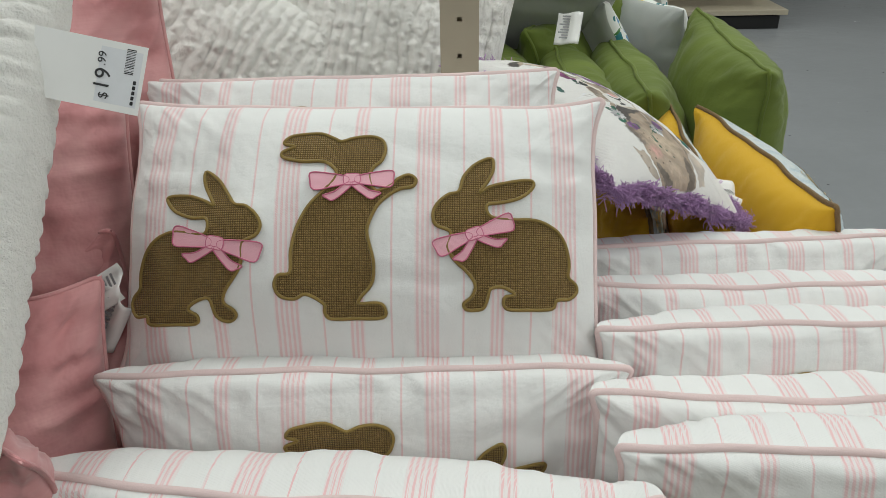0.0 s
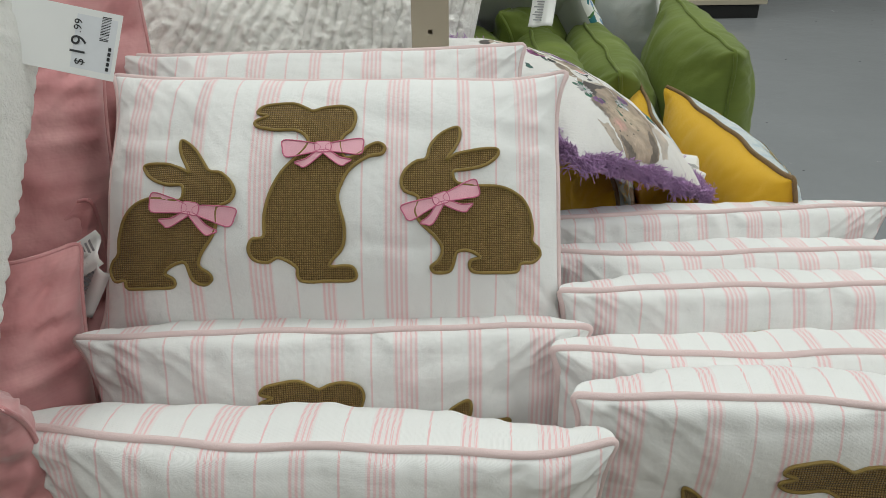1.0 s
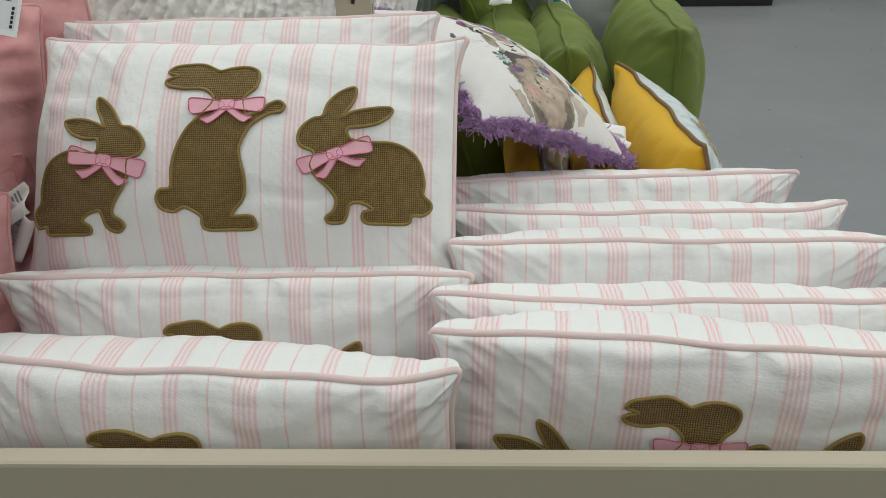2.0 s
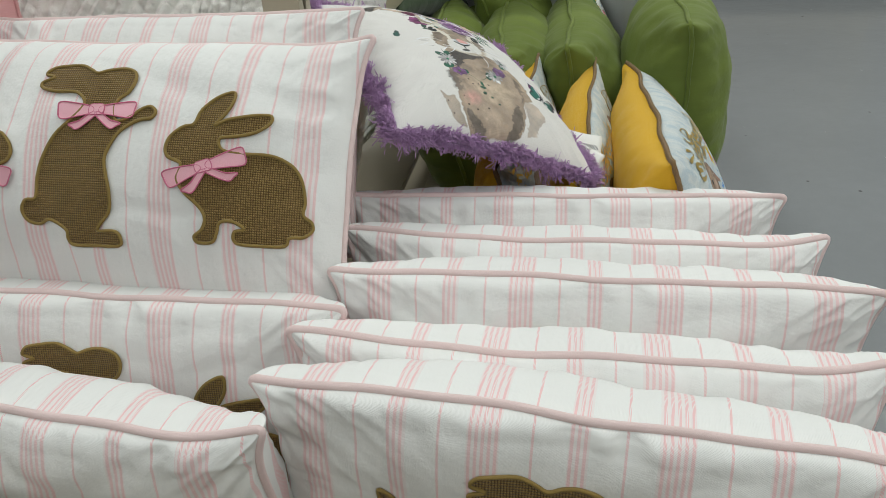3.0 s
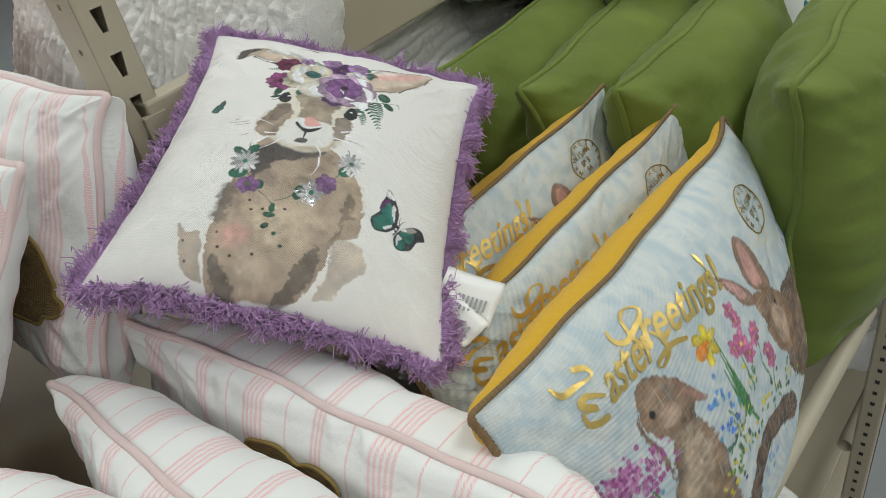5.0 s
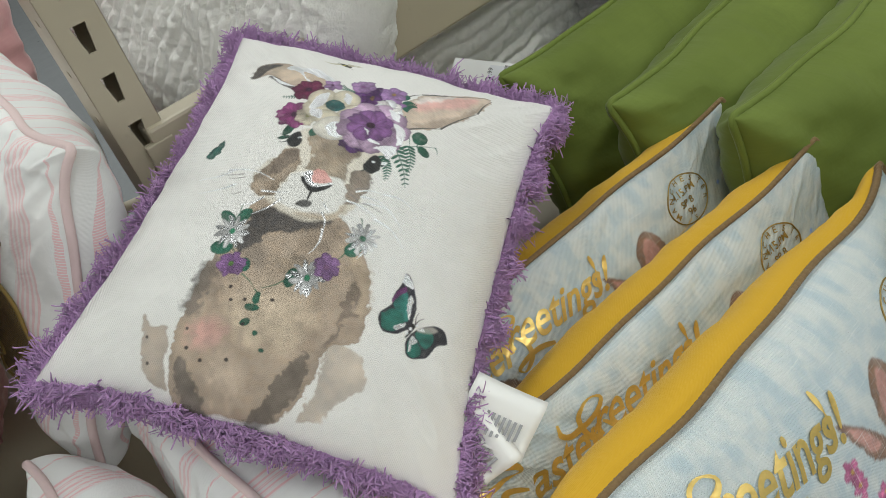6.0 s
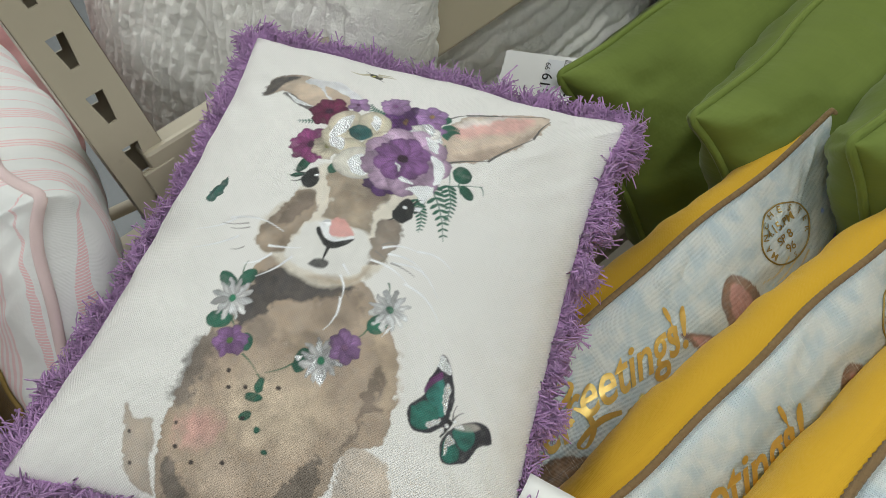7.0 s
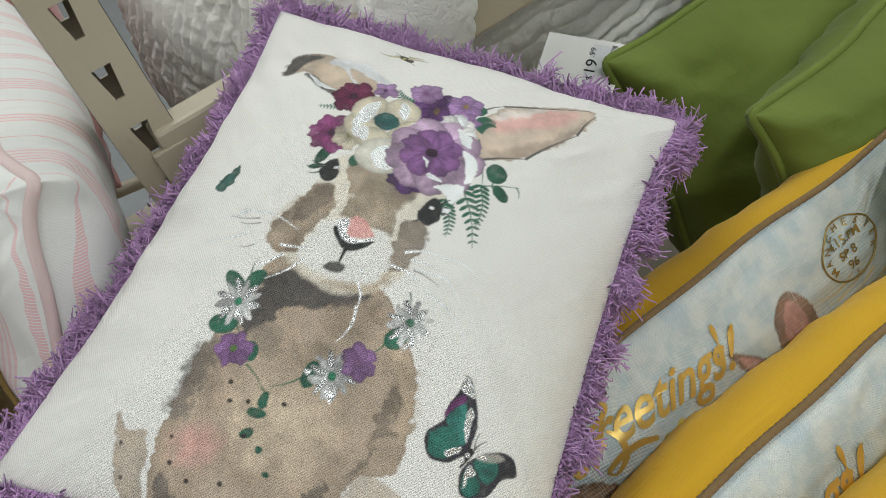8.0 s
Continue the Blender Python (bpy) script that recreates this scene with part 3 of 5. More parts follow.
# x, y, z of the centre, lean back, turn, roll, which of the three
PLACES = [
    (-0.068, 0.823, 1.252, 36, 0, -1.1, 0),
    (-0.105, 0.962, 1.245, 26, -2, 1.0, 1),
    (-0.06, 0.675, 1.0, 6, 0, -0.3, 2),
    (-0.07, 0.515, 1.008, -6, -5, 1.0, 1),
    (0.475, 0.537, 1.018, -3, -6, -0.8, 2),
    (0.472, 0.63, 1.0, 1, -1, 0.5, 1),
    (0.49, 0.745, 1.013, 2, 0, -0.5, 2),
    (0.472, 0.85, 1.0, 2, 1, 0.0, 1),
    (0.45, 0.975, 0.995, 4, 3, -0.5, 2),
]
tag_sheet("sewn_label", (0.046, 0.075), pose(-0.283, -0.055, 0.012, 20, 0, -62), LUMBAR[0], "white sewn-in label with small print", 9)
tag_sheet("sewn_label", (0.042, 0.07), pose(-0.283, -0.075, 0.016, 35, 10, -28), LUMBAR[0], "white sewn-in label with small print", 8)
used = set()
for x, y, z, lean, turn, roll, which in PLACES:
    m = pose(x, y, z, 90 - lean, 0, turn) @ pose(0, 0, 0, 0, 0, roll)
    if which in used:
        copy_thing(LUMBAR[which], m)
    else:
        LUMBAR[which].matrix_world = m
        used.add(which)


# ---- green velvet pillows ----
def simple_cushion(name, label, group, c, front, back, cordmat, cord_r=0.0045, nu=64, nv=56):
    ob = tagged(new(name), label, "pillow", group)
    c.panel("front_cover", 1, front, ob, nu, nv)
    c.panel("back_cover", -1, back, ob, nu, nv)
    if cordmat:
        rim, _ = c.rim(300, 0.001)
        tube("piping", rim, cord_r, cordmat, ob, "", 8, True)
    return ob


green = [simple_cushion("velvet_pillow", "olive green velvet square pillow with piped edges", "green velvet pillows", Cushion(0.47, 0.46, 0.25, s, 0.06, 0.40, wave=0.004, creases=1.9, ear=4.0), GREEN, GREEN, GREEN) for s in (31, 37)]
for k, (x, y, z, lean, turn, roll) in enumerate([
    (0.68, 1.75, 1.04, 2, 91, 4), (0.50, 1.775, 0.988, 12, 90, 2), (0.365, 1.76, 0.985, 15, 92, 3), (0.225, 1.745, 0.985, 18, 90, 2),
]):
    m = pose(x, y, z, 90 - lean, 0, turn) @ pose(0, 0, 0, 0, 0, roll)
    if k < 2:
        green[k].matrix_world = m
    else:
        copy_thing(green[k % 2], m)

# ---- printed cloth ----
def printed(name, pitch, hatch=False):
    """Cloth that shows the mesh's printed colours; their alpha is metal foil."""
    n = Nodes(name)
    v = n.flat()
    node = n.tree.nodes.new("ShaderNodeAttribute")
    node.attribute_name = "print"
    col, foil = node.outputs["Color"], node.outputs["Alpha"]
    fine = n.noise(v, 800.0, 2)
    col = n.mix(n.math("MULTIPLY", fine, 0.1), col, (0.35, 0.34, 0.32))
    if hatch:
        for sx, sy in ((26, 900), (900, 26)):
            mp = n.tree.nodes.new("ShaderNodeMapping")
            n.put(mp.inputs["Vector"], v)
            mp.inputs["Scale"].default_value = (sx, sy, 1)
            line = n.ramp(n.noise(mp.outputs[0], 1.0, 2), ((0.60, (0, 0, 0)), (0.72, (1, 1, 1))))
            col = n.mix(n.math("MULTIPLY", line, 0.4), col, (0.80, 0.82, 0.78))
    w = weave(n, v, pitch)
    # Shade between threads is mixed into the colour at the weave's low points.
    col = n.mix(n.math("MULTIPLY", n.math("LESS_THAN", w, -0.35), 0.12), col, (0.25, 0.24, 0.22))
    rough = n.math("MULTIPLY_ADD", foil, -0.55, 0.9)
    return n.done(col, rough, n.math("MULTIPLY", foil, 0.9), 0.0, ((n.noise(v, 30.0, 2), 0.06, 0.01), (w, 0.5, 0.0006)), 0.25)


class Canvas:
    """A flat drawing in millimetres, painted shape by shape on given points."""

    def __init__(self, x, y, ground):
        self.x, self.y = x * 1000, y * 1000
        self.col = np.ones((len(x), 4)) * np.array((*ground, 0.0))
        self.grain = fbm(self.x / 14, self.y / 14, 5, 4)
        self.fine = fbm(self.x / 4, self.y / 4, 9, 3)
        pools = fbm(self.x / 26 + 31, self.y / 26, 15, 3)
        self.wet = 0.75 * self.grain + 0.07 * np.tanh(7 * np.sin(pools * 9)) + 0.3 * self.fine

    def lay(self, mask, color, foil=0.0):
        m = mask[:, None]
        self.col = self.col * (1 - m) + m * np.concatenate((color, np.full((len(color), 1), foil)), 1)

    def tone(self, color, wash, n):
        return np.clip(np.array(color)[None] * (1 + wash * n[:, None] * 2), 0, 1)

    def poly(self, points, color, soft=2.0, alpha=1.0, wash=0.25, edge=0.25, rough=1.5, foil=0.0, smooth=True):
        p = smooth_loop(points, 4) if smooth else np.asarray(points, float)
        lo, hi = p.min(0) - 6, p.max(0) + 6
        near = np.nonzero((self.x > lo[0]) & (self.x < hi[0]) & (self.y > lo[1]) & (self.y < hi[1]))[0]
        if not len(near):
            return
        x, y = self.x[near] + rough * self.fine[near] * 2, self.y[near] + rough * self.grain[near] * 2
        dist, inside = np.full(len(near), 1e9), np.zeros(len(near), dtype=bool)
        for a, b in zip(p, np.roll(p, -1, 0)):
            d = b - a
            t = np.clip(((x - a[0]) * d[0] + (y - a[1]) * d[1]) / (d @ d + 1e-9), 0, 1)
            dist = np.minimum(dist, (x - a[0] - t * d[0]) ** 2 + (y - a[1] - t * d[1]) ** 2)
            if a[1] != b[1]:
                inside ^= ((a[1] > y) != (b[1] > y)) & (x < (b[0] - a[0]) * (y - a[1]) / (b[1] - a[1]) + a[0])
        dist = np.sqrt(dist) * np.where(inside, 1, -1)
        m = np.clip(dist / soft + 0.5, 0, 1)
        rim = np.exp(-np.clip(dist, 0, None) / 3.0) * edge
        tone = np.clip(np.array(color)[None] * (1 + wash * self.wet[near][:, None] * 1.8) * (1 - rim[:, None]), 0, 1)
        m = (m * alpha * (1 + 0.4 * wash * self.fine[near]))[:, None].clip(0, 1)
        self.col[near] = self.col[near] * (1 - m) + m * np.concatenate((tone, np.full((len(near), 1), foil)), 1)

    def blob(self, cx, cy, rx, ry, turn, color, soft=2.0, alpha=1.0, wash=0.25, edge=0.2, rough=1.5, foil=0.0):
        c, s = math.cos(radians(turn)), math.sin(radians(turn))
        pts = [(cx + rx * math.cos(a) * c - ry * math.sin(a) * s, cy + rx * math.cos(a) * s + ry * math.sin(a) * c) for a in np.linspace(0, math.tau, 10, endpoint=False)]
        self.poly(pts, color, soft, alpha, wash, edge, rough, foil)

    def stroke(self, a, b, width, color, sag=0.0, foil=0.0, alpha=1.0):
        """A thin tapering stroke from a to b."""
        a, b = np.array(a, float), np.array(b, float)
        d = b - a
        n = np.array((-d[1], d[0])) / (np.linalg.norm(d) + 1e-9)
        t = np.linspace(0, 1, 7)
        mid = a + d * t[:, None] + n * (sag * np.sin(math.pi * t))[:, None]
        half = (width / 2 * (1 - 0.75 * t))[:, None] * n
        self.poly(np.concatenate((mid + half, (mid - half)[::-1])), color, 0.8, alpha, 0.1, 0, 0.2, foil, False)

    def flower(self, cx, cy, r, petals, color, heart, turn=0.0, foil_every=0, slim=0.45):
        for k in range(petals):
            a = turn + k * 360 / petals
            c, s = math.cos(radians(a)), math.sin(radians(a))
            shiny = foil_every and k % foil_every == 0
            self.blob(cx + c * r * 0.58, cy + s * r * 0.58, r * 0.5, r * slim, a, (0.85, 0.86, 0.88) if shiny else tuple(v * (0.75 + 0.5 * ((k * 5 + int(r)) % 7) / 6) for v in color), 0.8, 1, 0.5, 0.5, 1.6, 1.0 if shiny else 0.0)
            if r > 9 and not shiny:
                for off in (-22, 0, 20):
                    t = radians(a + off)
                    self.stroke((cx + math.cos(t) * r * 0.2, cy + math.sin(t) * r * 0.2), (cx + math.cos(t) * r * 0.8, cy + math.sin(t) * r * 0.8), 1.8, tuple(0.45 * v for v in color), 1, 0.0, 0.6)
        self.blob(cx, cy, r * 0.2, r * 0.2, 0, heart, 1.0, 1, 0.6, 0.3, 0.6)

    def fern(self, a, b, size, color, sag=0.0):
        a, b = np.array(a, float), np.array(b, float)
        d = b - a
        length = np.linalg.norm(d)
        ang = math.degrees(math.atan2(d[1], d[0]))
        n = np.array((-d[1], d[0])) / length
        self.stroke(a, b, 1.2, color, sag)
        for k in range(9):
            t = k / 9
            q = a + d * t + n * sag * math.sin(math.pi * t)
            for side in (1, -1):
                l = size * (1 - 0.7 * t)
                t2 = radians(ang + side * 60)
                self.blob(q[0] + math.cos(t2) * l * 0.6, q[1] + math.sin(t2) * l * 0.6, l * 0.6, l * 0.22, ang + side * 60, color, 0.8, 1, 0.3, 0.2, 0.2)


BROWN, TAN, DEEP, COAL, PINK = (0.36, 0.275, 0.205), (0.50, 0.395, 0.30), (0.17, 0.135, 0.11), (0.07, 0.066, 0.066), (0.72, 0.40, 0.36)
CREAM, PLUM, WINE, LEAF, MINT = (0.66, 0.60, 0.47), (0.33, 0.17, 0.37), (0.10, 0.025, 0.10), (0.025, 0.13, 0.085), (0.05, 0.20, 0.16)


def watercolour(x, y):
    """Soft brown shapes with a flower wreath and a winged shape."""
    c = Canvas(x, y, (0.81, 0.795, 0.77))
    # body: one pale wash, then darker washes with hard wet edges
    c.poly([(-97, -143), (-88, -150), (-79, -147), (-72, -157), (-72, -172), (-64, -188), (-78, -187), (-88, -175), (-93, -158)], TAN, 1.4, 0.8, 0.3, 0.25)
    c.poly([(43, -129), (58, -126), (74, -130), (80, -149), (67, -163), (55, -178), (39, -185), (44, -166), (45, -147)], TAN, 2, 0.7, 0.35, 0.1, 2.5)
    c.poly([(-44, -26), (-54, -41), (-61, -60), (-66, -89), (-68, -120), (-69, -149), (-66, -175), (-58, -194), (-42, -197), (-24, -192), (-1, -192), (20, -190), (32, -178), (42, -154), (45, -132), (65, -121), (67, -101), (62, -77), (52, -54), (34, -37), (16, -23), (-2, -34), (-20, -35)], (0.42, 0.32, 0.235), 1.2, 0.94, 0.22, 0.22, 1.6)
    c.poly([(-24, -101), (9, -97), (28, -112), (18, -132), (-11, -145), (-33, -123)], (0.60, 0.49, 0.37), 18, 0.75, 0.3, 0, 5)
    c.poly([(42, -49), (58, -66), (65, -92), (61, -102), (47, -78), (39, -61)], (0.56, 0.44, 0.32), 5, 0.7, 0.3, 0.2, 3)
    c.poly([(-64, -81), (-70, -100), (-72, -119), (-70, -133), (-60, -133), (-58, -115), (-56, -99), (-53, -87)], (0.13, 0.115, 0.105), 5, 0.7, 0.4, 0.1, 3)
    c.poly([(-48, -43), (-33, -32), (-15, -35), (2, -34), (16, -29), (12, -40), (-1, -46), (-9, -50), (-24, -54), (-33, -63), (-42, -75), (-49, -77), (-52, -66), (-50, -53)], (0.06, 0.058, 0.062), 3, 0.9, 0.35, 0.15, 3)
    c.poly([(-40, -67), (-28, -68), (-21, -78), (-28, -84), (-40, -79)], (0.13, 0.115, 0.105), 6, 0.5, 0.5, 0.2, 3)
    c.poly([(-3, -47), (18, -35), (27, -47), (18, -61), (2, -62)], (0.27, 0.21, 0.16), 6, 0.55, 0.5, 0.2, 4)
    c.poly([(49, -78), (46, -94), (48, -115), (43, -126), (40, -134), (50, -122), (51, -105), (61, -100), (53, -95), (55, -85)], (0.16, 0.13, 0.11), 2.5, 0.65, 0.4, 0.2, 2.5)
    c.poly([(-60, -100), (-56, -92), (-48, -99), (-45, -118), (-49, -127)], (0.27, 0.21, 0.165), 5, 0.5, 0.5, 0.25, 3)
    c.poly([(-17, -72), (4, -72), (20, -83), (11, -90), (-9, -85)], (0.38, 0.30, 0.22), 4, 0.5, 0.5, 0.3, 3)
    c.poly([(9, -110), (22, -102), (37, -112), (36, -128), (20, -125)], (0.40, 0.315, 0.235), 5, 0.45, 0.5, 0.3, 4)
    c.poly([(-57, -140), (-43, -134), (-33, -141), (-40, -152), (-52, -153)], (0.72, 0.38, 0.35), 12, 0.6, 0.3, 0, 4)
    c.poly([(-61, -164), (-53, -166), (-47, -177), (-36, -189), (-28, -195), (-42, -197), (-54, -191), (-61, -179)], (0.11, 0.10, 0.095), 2.5, 0.75, 0.5, 0.2, 2.5)
    c.poly([(31, -138), (22, -149), (13, -166), (12, -179), (-1, -191), (3, -196), (19, -189), (31, -173), (35, -156)], (0.12, 0.105, 0.095), 2, 0.72, 0.5, 0.25, 2.5)
    c.poly([(-27, -153), (-10, -164), (-7, -184), (-24, -185), (-37, -171)], (0.60, 0.48, 0.38), 10, 0.6, 0.3, 0, 4)
    # head
    c.poly([(-32, 58), (-44, 53), (-47, 29), (-60, 4), (-61, -15), (-47, -26), (-22, -36), (-1, -38), (21, -25), (31, -4), (31, 25), (38, 43), (27, 57), (1, 56)], (0.70, 0.64, 0.54), 3, 0.8, 0.2, 0.05)
    c.poly([(-32, 56), (1, 56), (27, 57), (17, 40), (9, 27), (12, 9), (-2, 12), (-23, 12), (-22, 27), (-30, 42)], (0.34, 0.27, 0.20), 2, 0.92, 0.45, 0.25, 2)
    c.poly([(4, 49), (20, 53), (16, 40), (8, 31), (0, 34)], (0.19, 0.15, 0.12), 5, 0.5, 0.4, 0.1, 3)
    c.poly([(-35, 31), (-47, 29), (-54, 8), (-60, -6), (-60, -17), (-50, -24), (-37, -21), (-36, -3), (-29, 15)], (0.36, 0.28, 0.21), 1.6, 0.95, 0.45, 0.3, 1.5)
    c.poly([(-36, 30), (-45, 28), (-50, 10), (-52, -1), (-44, 1), (-38, 13), (-32, 22)], (0.15, 0.12, 0.10), 3, 0.7, 0.4, 0.2, 2)
    c.poly([(16, 21), (25, 26), (31, 23), (35, 12), (31, -2), (25, -11), (17, -12), (16, -2), (16, 10)], (0.27, 0.22, 0.18), 1.6, 0.93, 0.45, 0.35, 1.5)
    c.poly([(-36, -19), (-32, 2), (-23, 9), (7, 10), (16, 4), (19, -12), (12, -24), (0, -31), (-17, -29), (-32, -26)], (0.77, 0.76, 0.73), 2.5, 0.95, 0.06, 0)
    c.poly([(-16, -33), (-1, -29), (14, -24), (22, -11), (21, -23), (8, -33), (-10, -35)], (0.45, 0.35, 0.25), 3, 0.6, 0.4, 0.1)
    c.poly([(-15, 10), (-8, 15), (2, 8), (2, 3), (-7, 0), (-13, 0)], (0.72, 0.36, 0.33), 1.5, 0.9, 0.2, 0)
    c.poly([(-22, 7), (-15, 11), (-13, 1), (-4, -1), (3, 4), (3, 0), (-7, -5), (-16, -3)], (0.86, 0.87, 0.89), 0.8, 1, 0.1, 0, 1.2, 1.0)
    c.poly([(-23, 2), (-21, 4), (-15, -3), (-7, -4), (5, 2), (-1, -6), (-9, -10), (-16, -7)], (0.022, 0.024, 0.026), 0.9, 1, 0.2, 0, 0.4)
    c.stroke((-10, -8), (-10, -20), 3, (0.03, 0.03, 0.033))
    c.poly([(-19, -24), (-13, -19), (-6, -20), (-6, -24), (-12, -26)], (0.045, 0.045, 0.045), 1.5, 0.92, 0.2, 0, 0.6)
    # long ears
    c.poly([(-118, 117), (-120, 134), (-108, 143), (-81, 143), (-53, 138), (-34, 125), (-40, 117), (-55, 106), (-66, 108), (-88, 117), (-105, 121)], (0.55, 0.44, 0.34), 1.4, 0.95, 0.3, 0.3)
    c.poly([(-119, 117), (-120, 134), (-110, 142), (-96, 141), (-104, 132), (-109, 121)], (0.05, 0.05, 0.053), 3, 0.92, 0.3, 0, 1.5)
    c.poly([(-100, 118), (-81, 108), (-66, 102), (-53, 96), (-59, 103), (-73, 110), (-91, 119)], (0.05, 0.045, 0.045), 1.5, 0.9, 0.3, 0, 1)
    c.poly([(-90, 137), (-81, 143), (-61, 144), (-46, 136), (-35, 126), (-43, 125), (-64, 135), (-71, 135), (-62, 124), (-53, 115), (-62, 121), (-72, 132)], (0.86, 0.87, 0.89), 0.8, 1, 0.1, 0, 1.2, 1.0)
    c.poly([(-97, 119), (-81, 114), (-72, 109), (-85, 111)], (0.86, 0.87, 0.89), 0.8, 1, 0.1, 0, 1.2, 1.0)
    c.poly([(35, 113), (43, 135), (60, 150), (83, 165), (100, 172), (109, 171), (106, 154), (96, 136), (82, 114), (66, 97), (48, 87), (41, 93)], (0.62, 0.50, 0.40), 1.2, 0.95, 0.25, 0.3)
    c.poly([(39, 119), (51, 135), (73, 151), (95, 165), (89, 145), (66, 127), (49, 115)], (0.78, 0.46, 0.42), 6, 0.9, 0.25, 0, 2)
    c.poly([(41, 127), (54, 142), (80, 160), (63, 141), (49, 127)], (0.78, 0.74, 0.72), 3, 0.7, 0.2, 0, 2)
    c.poly([(49, 96), (70, 113), (90, 136), (102, 159), (96, 136), (82, 115), (66, 97)], (0.36, 0.28, 0.22), 4, 0.7, 0.4, 0.1, 2)
    c.stroke((31, 125), (45, 141), 2.0, (0.10, 0.095, 0.09), 1)
    c.stroke((45, 141), (104, 172), 2.0, (0.10, 0.095, 0.09), 1)
    c.stroke((45, 86), (73, 101), 2.0, (0.10, 0.095, 0.09), 1)
    c.stroke((73, 101), (100, 140), 2.0, (0.10, 0.095, 0.09), 1)
    c.stroke((100, 140), (109, 169), 2.0, (0.10, 0.095, 0.09), 1)
    # wreath
    c.fern((40, 62), (62, 21), 8, LEAF, 3)
    c.fern((52, 67), (59, 36), 6, LEAF, 3)
    c.fern((34, 47), (44, 22), 6, LEAF, 3)
    c.fern((35, 60), (35, 40), 5, LEAF, 3)
    c.fern((-10, 114), (-28, 124), 6, LEAF, 3)
    c.fern((33, 113), (46, 119), 7, LEAF, 3)
    c.fern((-55, 100), (-75, 91), 4, LEAF, 3)
    c.fern((4, 114), (-18, 135), 5, LEAF, 3)
    c.blob(-53, 52, 8, 4, -110, LEAF, 0.8, 1, 0.5, 0.25, 0.5)
    c.blob(-54, 42, 5, 2, 20, LEAF, 0.8, 1, 0.5, 0.25, 0.5)
    c.blob(-31, 54, 5, 4, -100, LEAF, 0.8, 1, 0.5, 0.25, 0.5)
    c.blob(-4, 54, 6, 4, -10, LEAF, 0.8, 1, 0.5, 0.25, 0.5)
    c.blob(59, 80, 8, 7, -60, LEAF, 0.8, 1, 0.5, 0.25, 0.5)
    c.blob(66, 66, 7, 4, -40, LEAF, 0.8, 1, 0.5, 0.25, 0.5)
    c.blob(31, 127, 6, 5, 30, LEAF, 0.8, 1, 0.5, 0.25, 0.5)
    c.blob(-44, 66, 4, 3, 0, LEAF, 0.8, 1, 0.5, 0.25, 0.5)
    c.blob(-38, 108, 4, 3, 90, LEAF, 0.8, 1, 0.5, 0.25, 0.5)
    c.stroke((48, 64), (76, 76), 1.2, LEAF, 1)
    c.stroke((74, 76), (78, 69), 1.2, LEAF, 1)
    c.stroke((60, 68), (60, 76), 1.2, LEAF, 1)
    c.stroke((46, 84), (53, 68), 1.2, LEAF, 1)
    c.stroke((39, 103), (41, 88), 1.2, LEAF, 1)
    c.flower(-55, 107, 15, 6, (0.13, 0.015, 0.06), (0.03, 0.006, 0.03), 10)
    c.flower(-55, 71, 16, 7, (0.24, 0.05, 0.17), (0.06, 0.02, 0.05), 30)
    c.flower(5, 115, 18, 7, (0.10, 0.03, 0.15), (0.2, 0.12, 0.05), 20)
    c.flower(17, 113, 12, 6, (0.12, 0.04, 0.17), (0.04, 0.01, 0.06), 40)
    c.flower(-9, 130, 11, 6, (0.42, 0.25, 0.48), (0.2, 0.08, 0.22), 0)
    c.flower(21, 127, 12, 6, (0.38, 0.22, 0.46), (0.4, 0.25, 0.1), 40)
    c.flower(27, 114, 9, 6, (0.36, 0.20, 0.42), WINE, 10)
    c.flower(-36, 120, 8, 5, (0.40, 0.24, 0.46), WINE, 0)
    c.flower(7, 55, 15, 7, (0.13, 0.05, 0.20), (0.03, 0.01, 0.04), 15)
    c.flower(-43, 72, 11, 5, CREAM, (0.3, 0.3, 0.12), 10)
    c.flower(22, 105, 13, 8, (0.76, 0.74, 0.72), CREAM, 0, 2)
    c.blob(-37, 83, 15, 12, -10, CREAM, 1, 1, 0.35, 0.45, 0.8)
    c.blob(-39, 99, 14, 11, 60, CREAM, 1, 1, 0.35, 0.45, 0.8)
    c.blob(-17, 105, 14, 12, -30, CREAM, 1, 1, 0.35, 0.45, 0.8)
    c.blob(-2, 91, 14, 11, 20, CREAM, 1, 1, 0.35, 0.45, 0.8)
    c.blob(-10, 79, 13, 10, 80, CREAM, 1, 1, 0.35, 0.45, 0.8)
    c.blob(-27, 75, 13, 9, 10, CREAM, 1, 1, 0.35, 0.45, 0.8)
    c.blob(-15, 64, 19, 15, 10, (0.70, 0.67, 0.60), 1, 1, 0.3, 0.4, 0.8)
    c.poly([(-40, 106), (-35, 107), (-34, 88), (-45, 82), (-44, 96)], (0.86, 0.87, 0.89), 0.8, 1, 0.1, 0, 1.2, 1.0)
    c.poly([(-44, 82), (-33, 82), (-32, 72), (-41, 74)], (0.86, 0.87, 0.89), 0.8, 1, 0.1, 0, 1.2, 1.0)
    c.poly([(-20, 114), (-12, 109), (-13, 98), (-19, 103)], (0.86, 0.87, 0.89), 0.8, 1, 0.1, 0, 1.2, 1.0)
    c.poly([(-7, 99), (4, 101), (6, 90), (2, 86)], (0.86, 0.87, 0.89), 0.8, 1, 0.1, 0, 1.2, 1.0)
    c.poly([(-24, 65), (-14, 72), (-3, 66), (-7, 54), (-18, 56)], (0.86, 0.87, 0.89), 0.8, 1, 0.1, 0, 1.2, 1.0)
